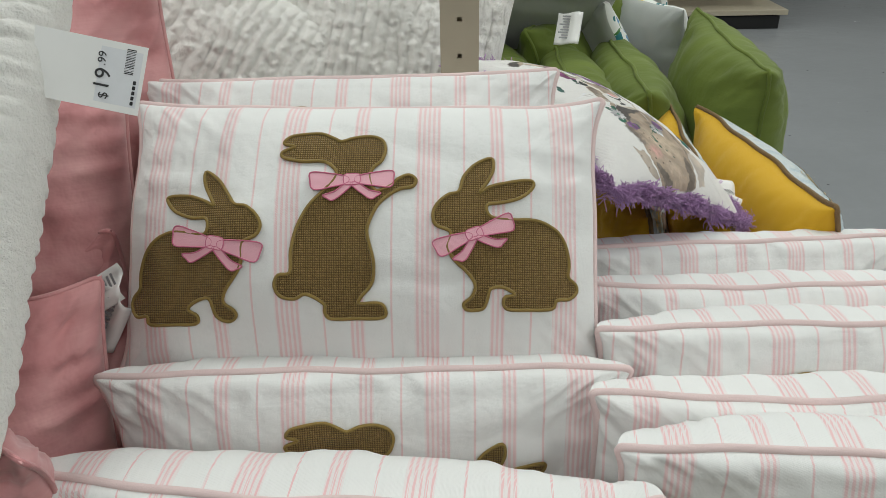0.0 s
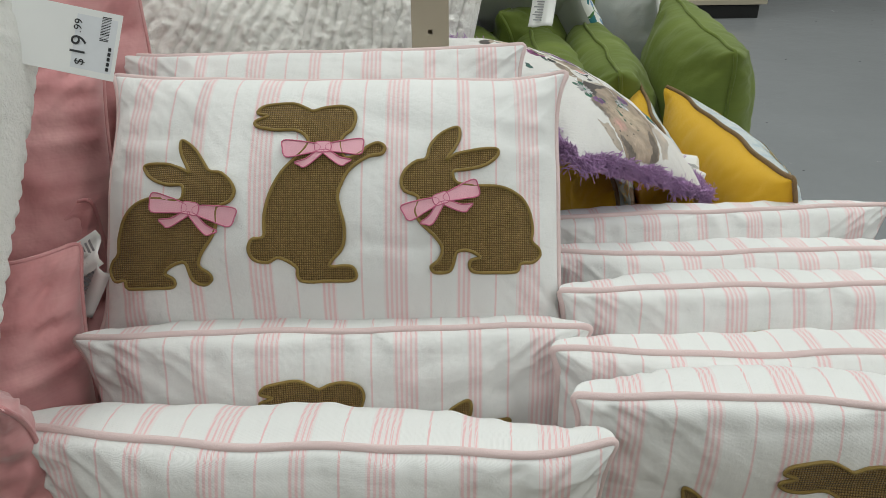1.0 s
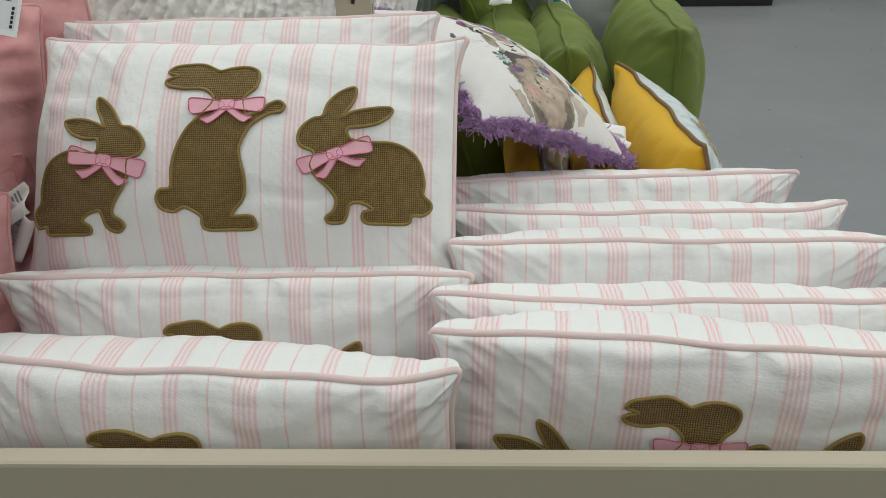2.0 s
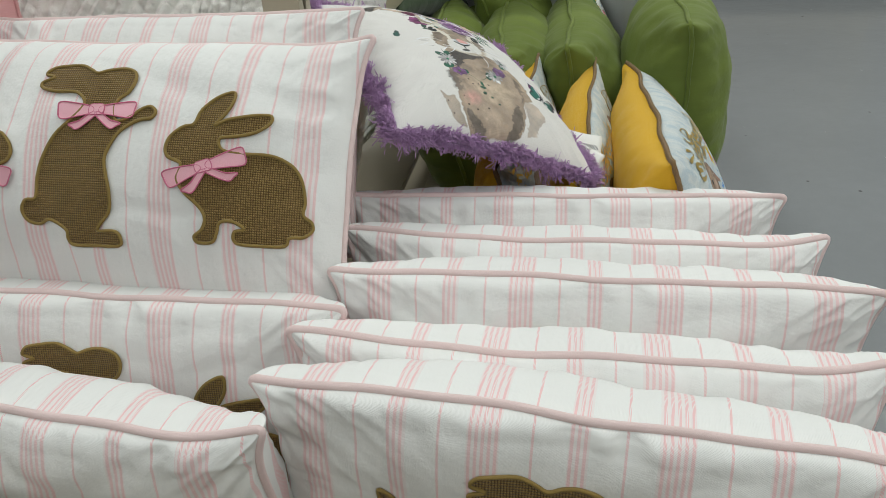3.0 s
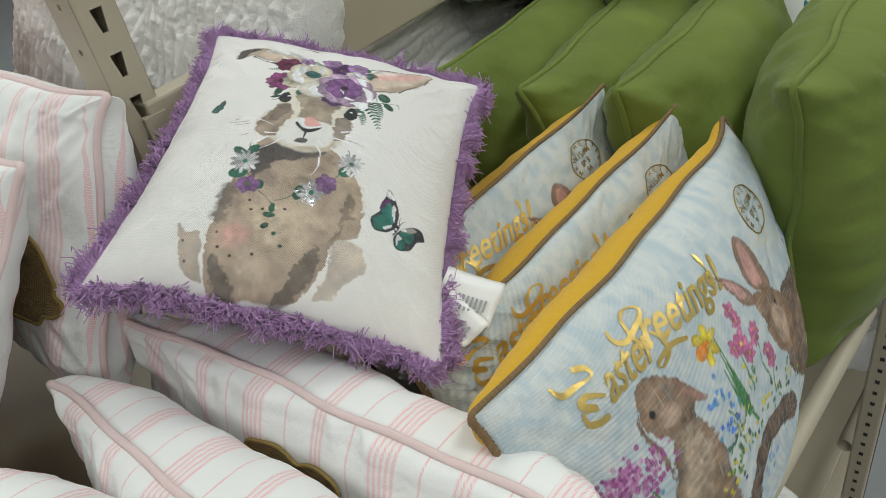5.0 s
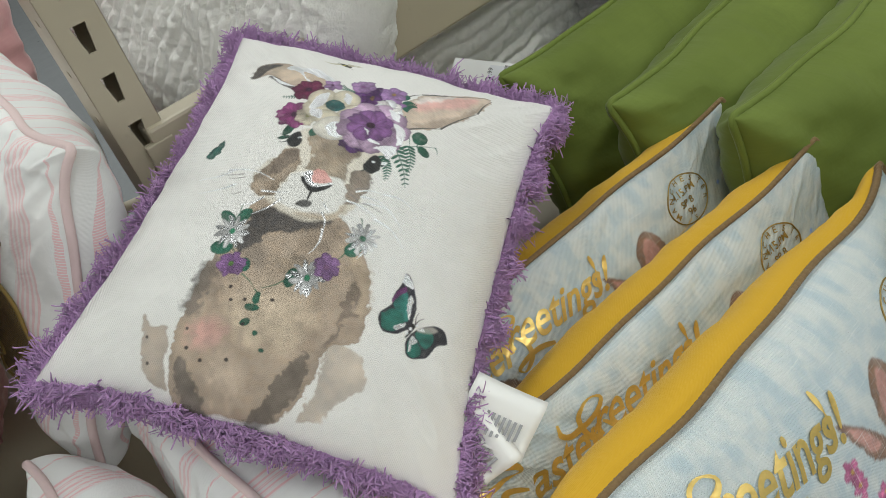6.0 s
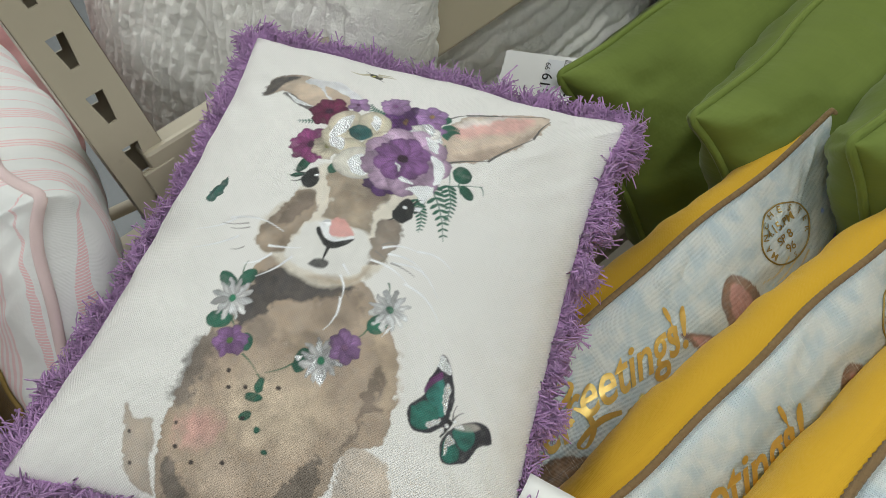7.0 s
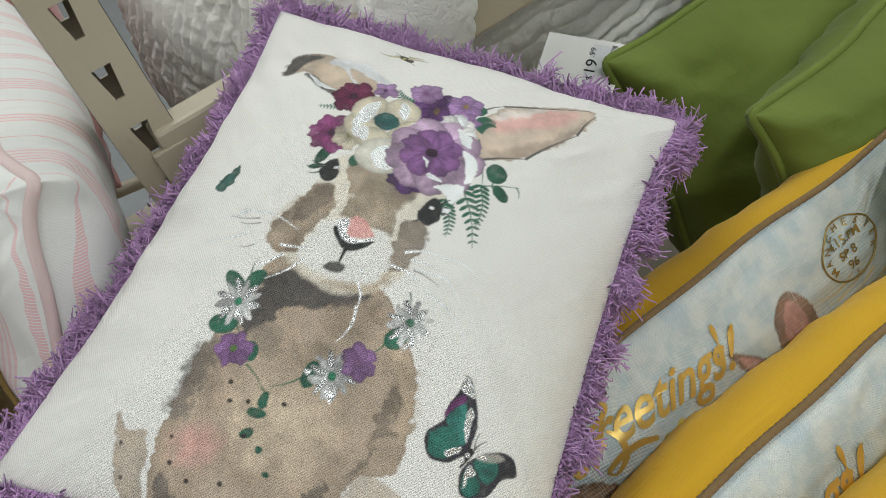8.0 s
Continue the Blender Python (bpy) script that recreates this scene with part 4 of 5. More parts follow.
    c.poly([(-13, 85), (-8, 84), (-7, 79)], (0.86, 0.87, 0.89), 0.8, 1, 0.1, 0, 1.2, 1.0)
    c.blob(-24, 92, 9, 8, 0, (0.03, 0.13, 0.13), 1, 1, 0.7, 0.4, 1)
    c.flower(17, 77, 31, 9, (0.47, 0.33, 0.47), (0.05, 0.015, 0.06), 5, 0, 0.42)
    c.flower(14, 78, 20, 8, (0.25, 0.11, 0.30), (0.035, 0.012, 0.03), 30, 0, 0.42)
    c.poly([(32, 88), (43, 85), (47, 68), (42, 64), (39, 76)], (0.86, 0.87, 0.89), 0.8, 1, 0.1, 0, 1.2, 1.0)
    c.poly([(19, 62), (28, 59), (26, 57), (19, 58)], (0.86, 0.87, 0.89), 0.8, 1, 0.1, 0, 1.2, 1.0)
    c.poly([(24, 53), (43, 62), (40, 46), (33, 50)], (0.86, 0.87, 0.89), 0.8, 1, 0.1, 0, 1.2, 1.0)
    c.poly([(33, 40), (41, 42), (40, 38), (34, 37)], (0.86, 0.87, 0.89), 0.8, 1, 0.1, 0, 1.2, 1.0)
    c.poly([(24, 106), (33, 103), (37, 94), (30, 94)], (0.86, 0.87, 0.89), 0.8, 1, 0.1, 0, 1.2, 1.0)
    c.poly([(10, 73), (14, 70), (14, 65)], (0.86, 0.87, 0.89), 0.8, 1, 0.1, 0, 1.2, 1.0)
    # eyes
    c.poly([(-49, 36), (-49, 45), (-44, 52), (-40, 49), (-37, 38), (-42, 33)], (0.02, 0.022, 0.024), 1, 1, 0.1, 0, 0.6)
    c.stroke((-47, 44), (-60, 41), 1.6, (0.02, 0.03, 0.03), 1)
    c.stroke((-47, 41), (-57, 36), 1.6, (0.02, 0.03, 0.03), 1)
    c.stroke((-48, 45), (-59, 46), 1.6, (0.02, 0.03, 0.03), 1)
    c.poly([(23, 28), (23, 37), (28, 45), (34, 43), (36, 33), (31, 25)], (0.02, 0.022, 0.024), 1, 1, 0.1, 0, 0.6)
    c.stroke((33, 40), (38, 48), 1.6, (0.02, 0.03, 0.03), 1)
    c.stroke((35, 36), (42, 37), 1.6, (0.02, 0.03, 0.03), 1)
    c.stroke((25, 29), (21, 24), 1.6, (0.02, 0.03, 0.03), 1)
    c.blob(-40, 45, 2, 1, 20, (0.8, 0.82, 0.84), 0.8, 1, 0, 0, 0, 1.0)
    c.blob(29, 38, 1.6, 1.2, 0, (0.8, 0.82, 0.84), 0.8, 1, 0, 0, 0)
    # garland
    c.stroke((-58, -43), (-58, -33), 1.2, (0.05, 0.14, 0.08), 1)
    c.stroke((37, -21), (40, -30), 1.2, (0.05, 0.14, 0.08), 1)
    c.stroke((36, -53), (28, -67), 1.2, (0.05, 0.14, 0.08), 1)
    c.stroke((-3, -90), (-19, -101), 1.2, (0.05, 0.14, 0.08), 1)
    c.stroke((-55, -73), (-48, -81), 1.2, (0.05, 0.14, 0.08), 1)
    c.stroke((-37, -94), (-23, -103), 1.2, (0.05, 0.14, 0.08), 1)
    c.stroke((-23, -103), (-18, -110), 1.2, (0.05, 0.14, 0.08), 1)
    c.blob(-66, -50, 8, 5, 150, LEAF, 0.8, 1, 0.5, 0.3, 0.5)
    c.blob(-54, -45, 8, 5, 60, LEAF, 0.8, 1, 0.5, 0.3, 0.5)
    c.blob(-61, -76, 9, 6, -160, LEAF, 0.8, 1, 0.5, 0.3, 0.5)
    c.blob(-38, -86, 6, 5, -60, LEAF, 0.8, 1, 0.5, 0.3, 0.5)
    c.blob(40, -50, 8, 6, -120, LEAF, 0.8, 1, 0.5, 0.3, 0.5)
    c.blob(1, -87, 8, 5, 80, LEAF, 0.8, 1, 0.5, 0.3, 0.5)
    c.blob(-19, -109, 5, 3, 90, LEAF, 0.8, 1, 0.5, 0.3, 0.5)
    c.blob(-20, -117, 6, 3, 10, LEAF, 0.8, 1, 0.5, 0.3, 0.5)
    c.blob(-21, -129, 4, 3, 40, LEAF, 0.8, 1, 0.5, 0.3, 0.5)
    c.blob(-11, -135, 2, 2, 0, LEAF, 0.8, 1, 0.5, 0.3, 0.5)
    c.blob(-2, -146, 2, 1.5, 0, LEAF, 0.8, 1, 0.5, 0.3, 0.5)
    c.flower(-58, -61, 14, 12, (0.80, 0.80, 0.80), (0.03, 0.22, 0.12), 0, 2, 0.16)
    c.flower(44, -39, 13, 12, (0.80, 0.80, 0.80), (0.03, 0.22, 0.12), 0, 2, 0.16)
    c.flower(13, -84, 13, 12, (0.80, 0.80, 0.80), (0.03, 0.22, 0.12), 0, 2, 0.16)
    c.flower(-48, -88, 11, 6, (0.30, 0.15, 0.36), (0.1, 0.2, 0.05), 20)
    c.flower(25, -72, 11, 6, (0.32, 0.17, 0.38), (0.2, 0.1, 0.2), 50)
    c.poly([(47, -50), (50, -47), (45, -57)], (0.86, 0.87, 0.89), 0.8, 1, 0.1, 0, 1.2, 1.0)
    c.poly([(12, -92), (17, -92), (18, -98)], (0.86, 0.87, 0.89), 0.8, 1, 0.1, 0, 1.2, 1.0)
    c.poly([(-4, -87), (0, -85), (0, -89)], (0.86, 0.87, 0.89), 0.8, 1, 0.1, 0, 1.2, 1.0)
    c.poly([(8, -87), (9, -84), (10, -88)], (0.86, 0.87, 0.89), 0.8, 1, 0.1, 0, 1.2, 1.0)
    c.blob(-27, -113, 1.5, 1.4, 0, (0.03, 0.025, 0.025), 0.7, 0.95, 0, 0, 0.3)
    c.blob(-41, -106, 1.5, 1.4, 0, (0.03, 0.025, 0.025), 0.7, 0.95, 0, 0, 0.3)
    c.blob(-7, -107, 1.5, 1.4, 0, (0.03, 0.025, 0.025), 0.7, 0.95, 0, 0, 0.3)
    c.blob(-57, -158, 1.5, 1.4, 0, (0.03, 0.025, 0.025), 0.7, 0.95, 0, 0, 0.3)
    c.blob(-44, -164, 1.5, 1.4, 0, (0.03, 0.025, 0.025), 0.7, 0.95, 0, 0, 0.3)
    c.blob(-25, -159, 1.5, 1.4, 0, (0.03, 0.025, 0.025), 0.7, 0.95, 0, 0, 0.3)
    c.blob(-37, -116, 1.5, 1.4, 0, (0.03, 0.025, 0.025), 0.7, 0.95, 0, 0, 0.3)
    c.blob(-22, -131, 1.5, 1.4, 0, (0.03, 0.025, 0.025), 0.7, 0.95, 0, 0, 0.3)
    c.blob(-89, -158, 1.2, 1.2, 0, (0.06, 0.05, 0.05), 0.7, 0.9, 0, 0, 0.3)
    c.blob(-83, -175, 1.2, 1.2, 0, (0.06, 0.05, 0.05), 0.7, 0.9, 0, 0, 0.3)
    c.blob(-61, -145, 1.2, 1.2, 0, (0.06, 0.05, 0.05), 0.7, 0.9, 0, 0, 0.3)
    # foil whiskers with fine dark ones beside them
    c.stroke((-79, -2), (-108, -16), 2.0, (0.88, 0.89, 0.91), 3, 1.0)
    c.stroke((-86, -4), (-44, -6), 2.0, (0.88, 0.89, 0.91), 4, 1.0)
    c.stroke((-73, -17), (-102, -32), 2.0, (0.88, 0.89, 0.91), 2, 1.0)
    c.stroke((-50, -19), (-28, -14), 2.0, (0.88, 0.89, 0.91), -1, 1.0)
    c.stroke((-45, -24), (-61, -36), 2.0, (0.88, 0.89, 0.91), 2, 1.0)
    c.stroke((-31, -22), (-49, -43), 2.0, (0.88, 0.89, 0.91), 2, 1.0)
    c.stroke((5, -26), (12, -42), 2.0, (0.88, 0.89, 0.91), 2, 1.0)
    c.stroke((11, -41), (8, -65), 2.0, (0.88, 0.89, 0.91), 3, 1.0)
    c.stroke((20, -9), (50, -18), 2.0, (0.88, 0.89, 0.91), 3, 1.0)
    c.stroke((47, -18), (77, -36), 2.0, (0.88, 0.89, 0.91), 4, 1.0)
    c.stroke((25, 2), (49, 7), 2.0, (0.88, 0.89, 0.91), 3, 1.0)
    c.stroke((48, 7), (76, 1), 2.0, (0.88, 0.89, 0.91), 4, 1.0)
    c.stroke((30, -1), (57, -6), 2.0, (0.88, 0.89, 0.91), 3, 1.0)
    c.stroke((34, -7), (71, -20), 2.0, (0.88, 0.89, 0.91), 8, 1.0)
    c.stroke((4, -18), (11, -24), 2.0, (0.88, 0.89, 0.91), 0, 1.0)
    c.stroke((-68, -9), (-82, -12), 1.0, (0.25, 0.23, 0.22), 1)
    c.stroke((-66, -24), (-75, -28), 1.0, (0.25, 0.23, 0.22), 1)
    c.stroke((-70, -6), (-90, -9), 1.0, (0.25, 0.23, 0.22), 1)
    c.stroke((24, 4), (34, 9), 1.0, (0.25, 0.23, 0.22), 1)
    c.stroke((21, -2), (32, -8), 1.0, (0.25, 0.23, 0.22), 1)
    c.stroke((34, -7), (52, -11), 1.0, (0.25, 0.23, 0.22), 1)
    # winged shape
    c.poly([(101, -96), (101, -79), (95, -64), (89, -56), (85, -56), (85, -65), (81, -76), (82, -83), (76, -90), (75, -97), (79, -104), (84, -106), (92, -104), (98, -98)], (0.03, 0.03, 0.04), 0.9, 1, 0.3, 0, 0.4)
    c.poly([(98, -89), (93, -73), (88, -69), (83, -77), (85, -85), (94, -92)], (0.035, 0.20, 0.17), 1, 1, 0.6, 0.3, 0.8)
    c.poly([(95, -92), (85, -86), (77, -92), (78, -98), (81, -104), (89, -103)], (0.03, 0.19, 0.15), 1, 1, 0.6, 0.4, 0.8)
    c.poly([(88, -66), (81, -77), (82, -82), (85, -76), (90, -70)], (0.16, 0.035, 0.15), 1, 0.9, 0.3, 0, 0.6)
    c.poly([(103, -98), (110, -92), (119, -87), (127, -88), (131, -96), (124, -101), (120, -111), (115, -115), (105, -118), (100, -109), (101, -102)], (0.03, 0.03, 0.04), 0.9, 1, 0.3, 0, 0.4)
    c.poly([(105, -98), (113, -92), (119, -94), (121, -100), (116, -107), (110, -104)], (0.04, 0.22, 0.18), 1, 1, 0.6, 0.3, 0.8)
    c.poly([(103, -102), (112, -107), (113, -114), (106, -117), (102, -110)], (0.03, 0.19, 0.15), 1, 1, 0.6, 0.4, 0.8)
    c.poly([(106, -96), (116, -89), (122, -90), (115, -95)], (0.45, 0.42, 0.38), 1.5, 0.7, 0.3, 0, 0.6)
    c.poly([(85, -57), (89, -57), (95, -64), (90, -65), (85, -63)], (0.86, 0.87, 0.89), 0.8, 1, 0.1, 0, 1.2, 1.0)
    c.poly([(94, -71), (97, -74), (99, -89), (95, -84)], (0.86, 0.87, 0.89), 0.8, 1, 0.1, 0, 1.2, 1.0)
    c.poly([(89, -99), (96, -93), (97, -95), (91, -101)], (0.86, 0.87, 0.89), 0.8, 1, 0.1, 0, 1.2, 1.0)
    c.poly([(103, -101), (108, -104), (106, -108), (105, -114), (103, -106)], (0.86, 0.87, 0.89), 0.8, 1, 0.1, 0, 1.2, 1.0)
    c.poly([(106, -96), (110, -93), (113, -95)], (0.86, 0.87, 0.89), 0.8, 1, 0.1, 0, 1.2, 1.0)
    c.stroke((103, -92), (99, -104), 4, (0.02, 0.02, 0.022))
    c.blob(105, -92, 1.4, 1.2, 0, (0.86, 0.87, 0.89), 0.6, 1, 0, 0, 0, 1.0)
    c.blob(101, -96, 1.4, 1.2, 0, (0.86, 0.87, 0.89), 0.6, 1, 0, 0, 0, 1.0)
    c.blob(99, -100, 1.4, 1.2, 0, (0.86, 0.87, 0.89), 0.6, 1, 0, 0, 0, 1.0)
    c.stroke((104, -92), (104, -82), 0.9, (0.02, 0.02, 0.022), 1)
    c.stroke((104, -92), (109, -85), 0.9, (0.02, 0.02, 0.022), 1)
    # small dark mark near the top, and a half shape at the edge
    c.blob(-40, 165, 7, 3.4, -12, (0.05, 0.05, 0.03), 0.9, 1, 0.3, 0)
    c.blob(-41, 164, 1.4, 3, -8, (0.42, 0.38, 0.12), 0.8, 1, 0.1, 0)
    c.stroke((-38, 167), (-23, 169), 3.6, (0.5, 0.46, 0.34), 1)
    c.stroke((-44, 165), (-60, 164), 3.6, (0.5, 0.46, 0.34), 1)
    c.stroke((-39, 170), (-27, 172), 3.6, (0.5, 0.46, 0.34), 1)
    c.stroke((-45, 168), (-50, 171), 0.8, (0.05, 0.05, 0.04))
    c.stroke((-35, 162), (-30, 159), 0.8, (0.05, 0.05, 0.04))
    c.poly([(-105, 31), (-103, 17), (-108, 7), (-114, 11), (-111, 22)], (0.035, 0.12, 0.10), 1, 1, 0.5, 0.3)
    c.poly([(-105, 31), (-109, 23), (-112, 12), (-111, 19)], (0.02, 0.02, 0.03), 0.8, 1, 0.2, 0, 0.4)
    return c.col


def greeting(x, y):
    """Pale blue blotched ground with a posy, brown shapes and a round stamp."""
    c = Canvas(x, y, (0.60, 0.68, 0.70))
    f = fbm(c.x / 11 + 4, c.y / 11, 21, 4)
    g = np.clip(f * 1.5 + 0.5, 0, 1)[:, None]
    c.col[:, :3] = np.array((0.49, 0.585, 0.63)) * g + np.array((0.65, 0.69, 0.68)) * (1 - g)
    # upright brown shape
    c.poly([(-130, 113), (-101, 90), (-88, 45), (-86, 0), (-89, -50), (-161, 13), (-154, 55), (-142, 84)], (0.26, 0.165, 0.10), 1.5, 0.97, 0.7, 0.3, 3)
    c.poly([(-122, 90), (-102, 69), (-113, 24), (-138, 4), (-146, 42)], (0.45, 0.35, 0.26), 5, 0.7, 0.6, 0, 3)
    c.poly([(-157, 138), (-149, 152), (-133, 153), (-115, 143), (-99, 124), (-94, 99), (-109, 91), (-132, 92), (-152, 103), (-160, 120)], (0.30, 0.19, 0.12), 1.2, 0.97, 0.6, 0.3, 2)
    c.poly([(-104, 133), (-92, 116), (-80, 96), (-94, 99), (-104, 114)], (0.40, 0.22, 0.16), 1.2, 0.95, 0.4, 0.4, 1)
    c.poly([(-160, 135), (-161, 115), (-153, 88), (-156, 51), (-157, 69), (-163, 101), (-166, 122)], (0.24, 0.14, 0.09), 1.5, 0.95, 0.5, 0.4, 2)
    c.poly([(-129, 123), (-115, 112), (-120, 99), (-137, 102), (-143, 115)], (0.50, 0.36, 0.27), 3, 0.8, 0.4, 0, 1)
    c.blob(-146, 123, 3.5, 4.5, 0, (0.02, 0.017, 0.015), 0.9, 1, 0, 0, 0)
    c.stroke((-123, 119), (-127, 116), 2, (0.45, 0.15, 0.1))
    # crouching brown shape
    c.poly([(159, 78), (224, 52), (220, 54), (213, 38), (203, 4), (195, -42), (187, -84), (94, -8), (84, 39), (110, 66)], (0.17, 0.10, 0.06), 1.5, 0.97, 0.7, 0.3, 3)
    c.poly([(187, 47), (218, 34), (208, 6), (200, -48), (135, 15)], (0.33, 0.22, 0.14), 6, 0.7, 0.6, 0, 4)
    c.poly([(61, 117), (104, 98), (130, 71), (139, 32), (115, 16), (78, 34), (59, 58), (58, 89), (52, 111)], (0.29, 0.17, 0.10), 1.2, 0.97, 0.6, 0.3, 2)
    c.poly([(88, 171), (101, 154), (105, 130), (106, 99), (70, 117), (60, 140), (67, 160)], (0.30, 0.17, 0.11), 1.2, 0.97, 0.4, 0.35, 1)
    c.poly([(84, 164), (93, 150), (92, 129), (89, 113), (71, 123), (68, 142)], (0.62, 0.33, 0.29), 2, 0.9, 0.3, 0, 1)
    c.poly([(16, 164), (37, 148), (56, 125), (59, 109), (37, 118), (25, 140)], (0.30, 0.17, 0.12), 1.2, 0.97, 0.4, 0.35, 1)
    c.poly([(24, 156), (41, 140), (48, 124), (33, 130)], (0.60, 0.32, 0.28), 1.5, 0.85, 0.3, 0, 1)
    c.poly([(87, 87), (114, 63), (102, 39), (77, 44), (75, 71)], (0.52, 0.38, 0.28), 3, 0.75, 0.4, 0, 1)
    c.blob(101, 81, 3, 3.6, 0, (0.02, 0.017, 0.015), 0.9, 1, 0, 0, 0)
    # posy
    c.stroke((-38, 40), (-33, 134), 4, (0.05, 0.21, 0.06), 4)
    c.stroke((-30, 33), (-35, 102), 6, (0.05, 0.21, 0.06), 4)
    c.stroke((-23, 34), (-34, 124), 5, (0.05, 0.21, 0.06), 4)
    c.stroke((-8, 47), (-8, 105), 3, (0.05, 0.21, 0.06), 4)
    c.stroke((-35, 44), (-44, 100), 6, (0.05, 0.21, 0.06), 4)
    c.stroke((27, 32), (28, 92), 3, (0.05, 0.21, 0.06), 4)
    c.stroke((32, 14), (43, 51), 3, (0.05, 0.21, 0.06), 4)
    c.stroke((-20, 19), (-35, 90), 5, (0.05, 0.21, 0.06), 4)
    r = random.Random(4)
    for px, py in [(-11, 61), (5, 24), (-49, 43), (35, 19), (69, 11), (-50, 19), (-74, 15), (-31, 9), (-86, 0), (107, -12)]:
        for _ in range(13):
            c.blob(px + r.gauss(0, 9), py + r.gauss(0, 9), r.uniform(1.8, 4), r.uniform(1.5, 3), r.uniform(0, 180), r.choice(((0.78, 0.64, 0.05), (0.72, 0.66, 0.16), (0.09, 0.24, 0.06), (0.16, 0.32, 0.08), (0.08, 0.12, 0.14))), 0.8, 1, 0.2, 0.2, 0.4)
    c.flower(-48, 131, 19, 6, (0.86, 0.66, 0.05), (0.85, 0.26, 0.01), 10, 0, 0.32)
    c.blob(-58, 129, 9, 8, 0, (0.86, 0.27, 0.01), 1.2, 1, 0.4, 0.4, 0.5)
    c.flower(7, 132, 10, 5, (0.74, 0.20, 0.42), (0.75, 0.45, 0.1), 35, 0, 0.42)
    c.flower(8, 120, 9, 5, (0.74, 0.20, 0.42), (0.75, 0.45, 0.1), 56, 0, 0.42)
    c.flower(-2, 101, 13, 5, (0.74, 0.20, 0.42), (0.75, 0.45, 0.1), 56, 0, 0.42)
    c.flower(4, 85, 11, 5, (0.74, 0.20, 0.42), (0.75, 0.45, 0.1), 35, 0, 0.42)
    c.flower(-15, 104, 10, 5, (0.74, 0.20, 0.42), (0.75, 0.45, 0.1), 35, 0, 0.42)
    c.flower(29, 97, 9, 5, (0.74, 0.20, 0.42), (0.75, 0.45, 0.1), 14, 0, 0.42)
    c.flower(24, 89, 9, 5, (0.74, 0.20, 0.42), (0.75, 0.45, 0.1), 35, 0, 0.42)
    c.flower(40, 62, 10, 5, (0.74, 0.20, 0.42), (0.75, 0.45, 0.1), 21, 0, 0.42)
    c.flower(39, 51, 9, 5, (0.74, 0.20, 0.42), (0.75, 0.45, 0.1), 56, 0, 0.42)
    for _ in range(16):
        c.blob(-70 + r.gauss(0, 13), 80 + r.gauss(0, 13), r.uniform(2.2, 4), r.uniform(2, 3.4), r.uniform(0, 90), tuple(v * r.uniform(0.7, 1.5) for v in (0.10, 0.28, 0.66)), 0.8, 1, 0.2, 0.2, 0.3)
    for _ in range(10):
        c.blob(-68 + r.gauss(0, 9), 55 + r.gauss(0, 9), r.uniform(2.2, 4), r.uniform(2, 3.4), r.uniform(0, 90), tuple(v * r.uniform(0.7, 1.5) for v in (0.10, 0.28, 0.66)), 0.8, 1, 0.2, 0.2, 0.3)
    for _ in range(34):
        c.blob(240 + r.gauss(0, 17), 106 + r.gauss(0, 17), r.uniform(2.2, 4), r.uniform(2, 3.4), r.uniform(0, 90), tuple(v * r.uniform(0.7, 1.5) for v in (0.20, 0.34, 0.68)), 0.8, 1, 0.2, 0.2, 0.3)
    for _ in range(12):
        c.blob(234 + r.gauss(0, 9), 89 + r.gauss(0, 9), r.uniform(2.2, 4), r.uniform(2, 3.4), r.uniform(0, 90), tuple(v * r.uniform(0.7, 1.5) for v in (0.22, 0.36, 0.68)), 0.8, 1, 0.2, 0.2, 0.3)
    for _ in range(10):
        c.blob(217 + r.gauss(0, 9), 49 + r.gauss(0, 9), r.uniform(2.2, 4), r.uniform(2, 3.4), r.uniform(0, 90), tuple(v * r.uniform(0.7, 1.5) for v in (0.6, 0.2, 0.36)), 0.8, 1, 0.2, 0.2, 0.3)
    for _ in range(8):
        c.blob(213 + r.gauss(0, 8), 32 + r.gauss(0, 8), r.uniform(2.2, 4), r.uniform(2, 3.4), r.uniform(0, 90), tuple(v * r.uniform(0.7, 1.5) for v in (0.45, 0.1, 0.3)), 0.8, 1, 0.2, 0.2, 0.3)
    for _ in range(16):
        c.blob(-7 + r.gauss(0, 12), -39 + r.gauss(0, 12), r.uniform(2.2, 4), r.uniform(2, 3.4), r.uniform(0, 90), tuple(v * r.uniform(0.7, 1.5) for v in (0.28, 0.44, 0.66)), 0.8, 1, 0.2, 0.2, 0.3)
    c.stroke((236, 91), (223, 59), 2.4, (0.06, 0.2, 0.08), 3)
    c.stroke((232, 87), (218, 49), 2.4, (0.06, 0.2, 0.08), 3)
    c.stroke((-65, 67), (-48, 23), 2.4, (0.06, 0.2, 0.08), 3)
    c.stroke((-63, 54), (-50, -7), 2.4, (0.06, 0.2, 0.08), 3)
    c.blob(230, 77, 7, 3, 40, (0.05, 0.17, 0.09), 0.9, 1, 0.4, 0.2, 0.5)
    c.blob(227, 68, 7, 3, 150, (0.05, 0.17, 0.09), 0.9, 1, 0.4, 0.2, 0.5)
    c.blob(226, 77, 7, 3, 100, (0.05, 0.17, 0.09), 0.9, 1, 0.4, 0.2, 0.5)
    c.blob(-66, 32, 7, 3, 30, (0.05, 0.17, 0.09), 0.9, 1, 0.4, 0.2, 0.5)
    c.blob(-81, 33, 7, 3, 150, (0.05, 0.17, 0.09), 0.9, 1, 0.4, 0.2, 0.5)
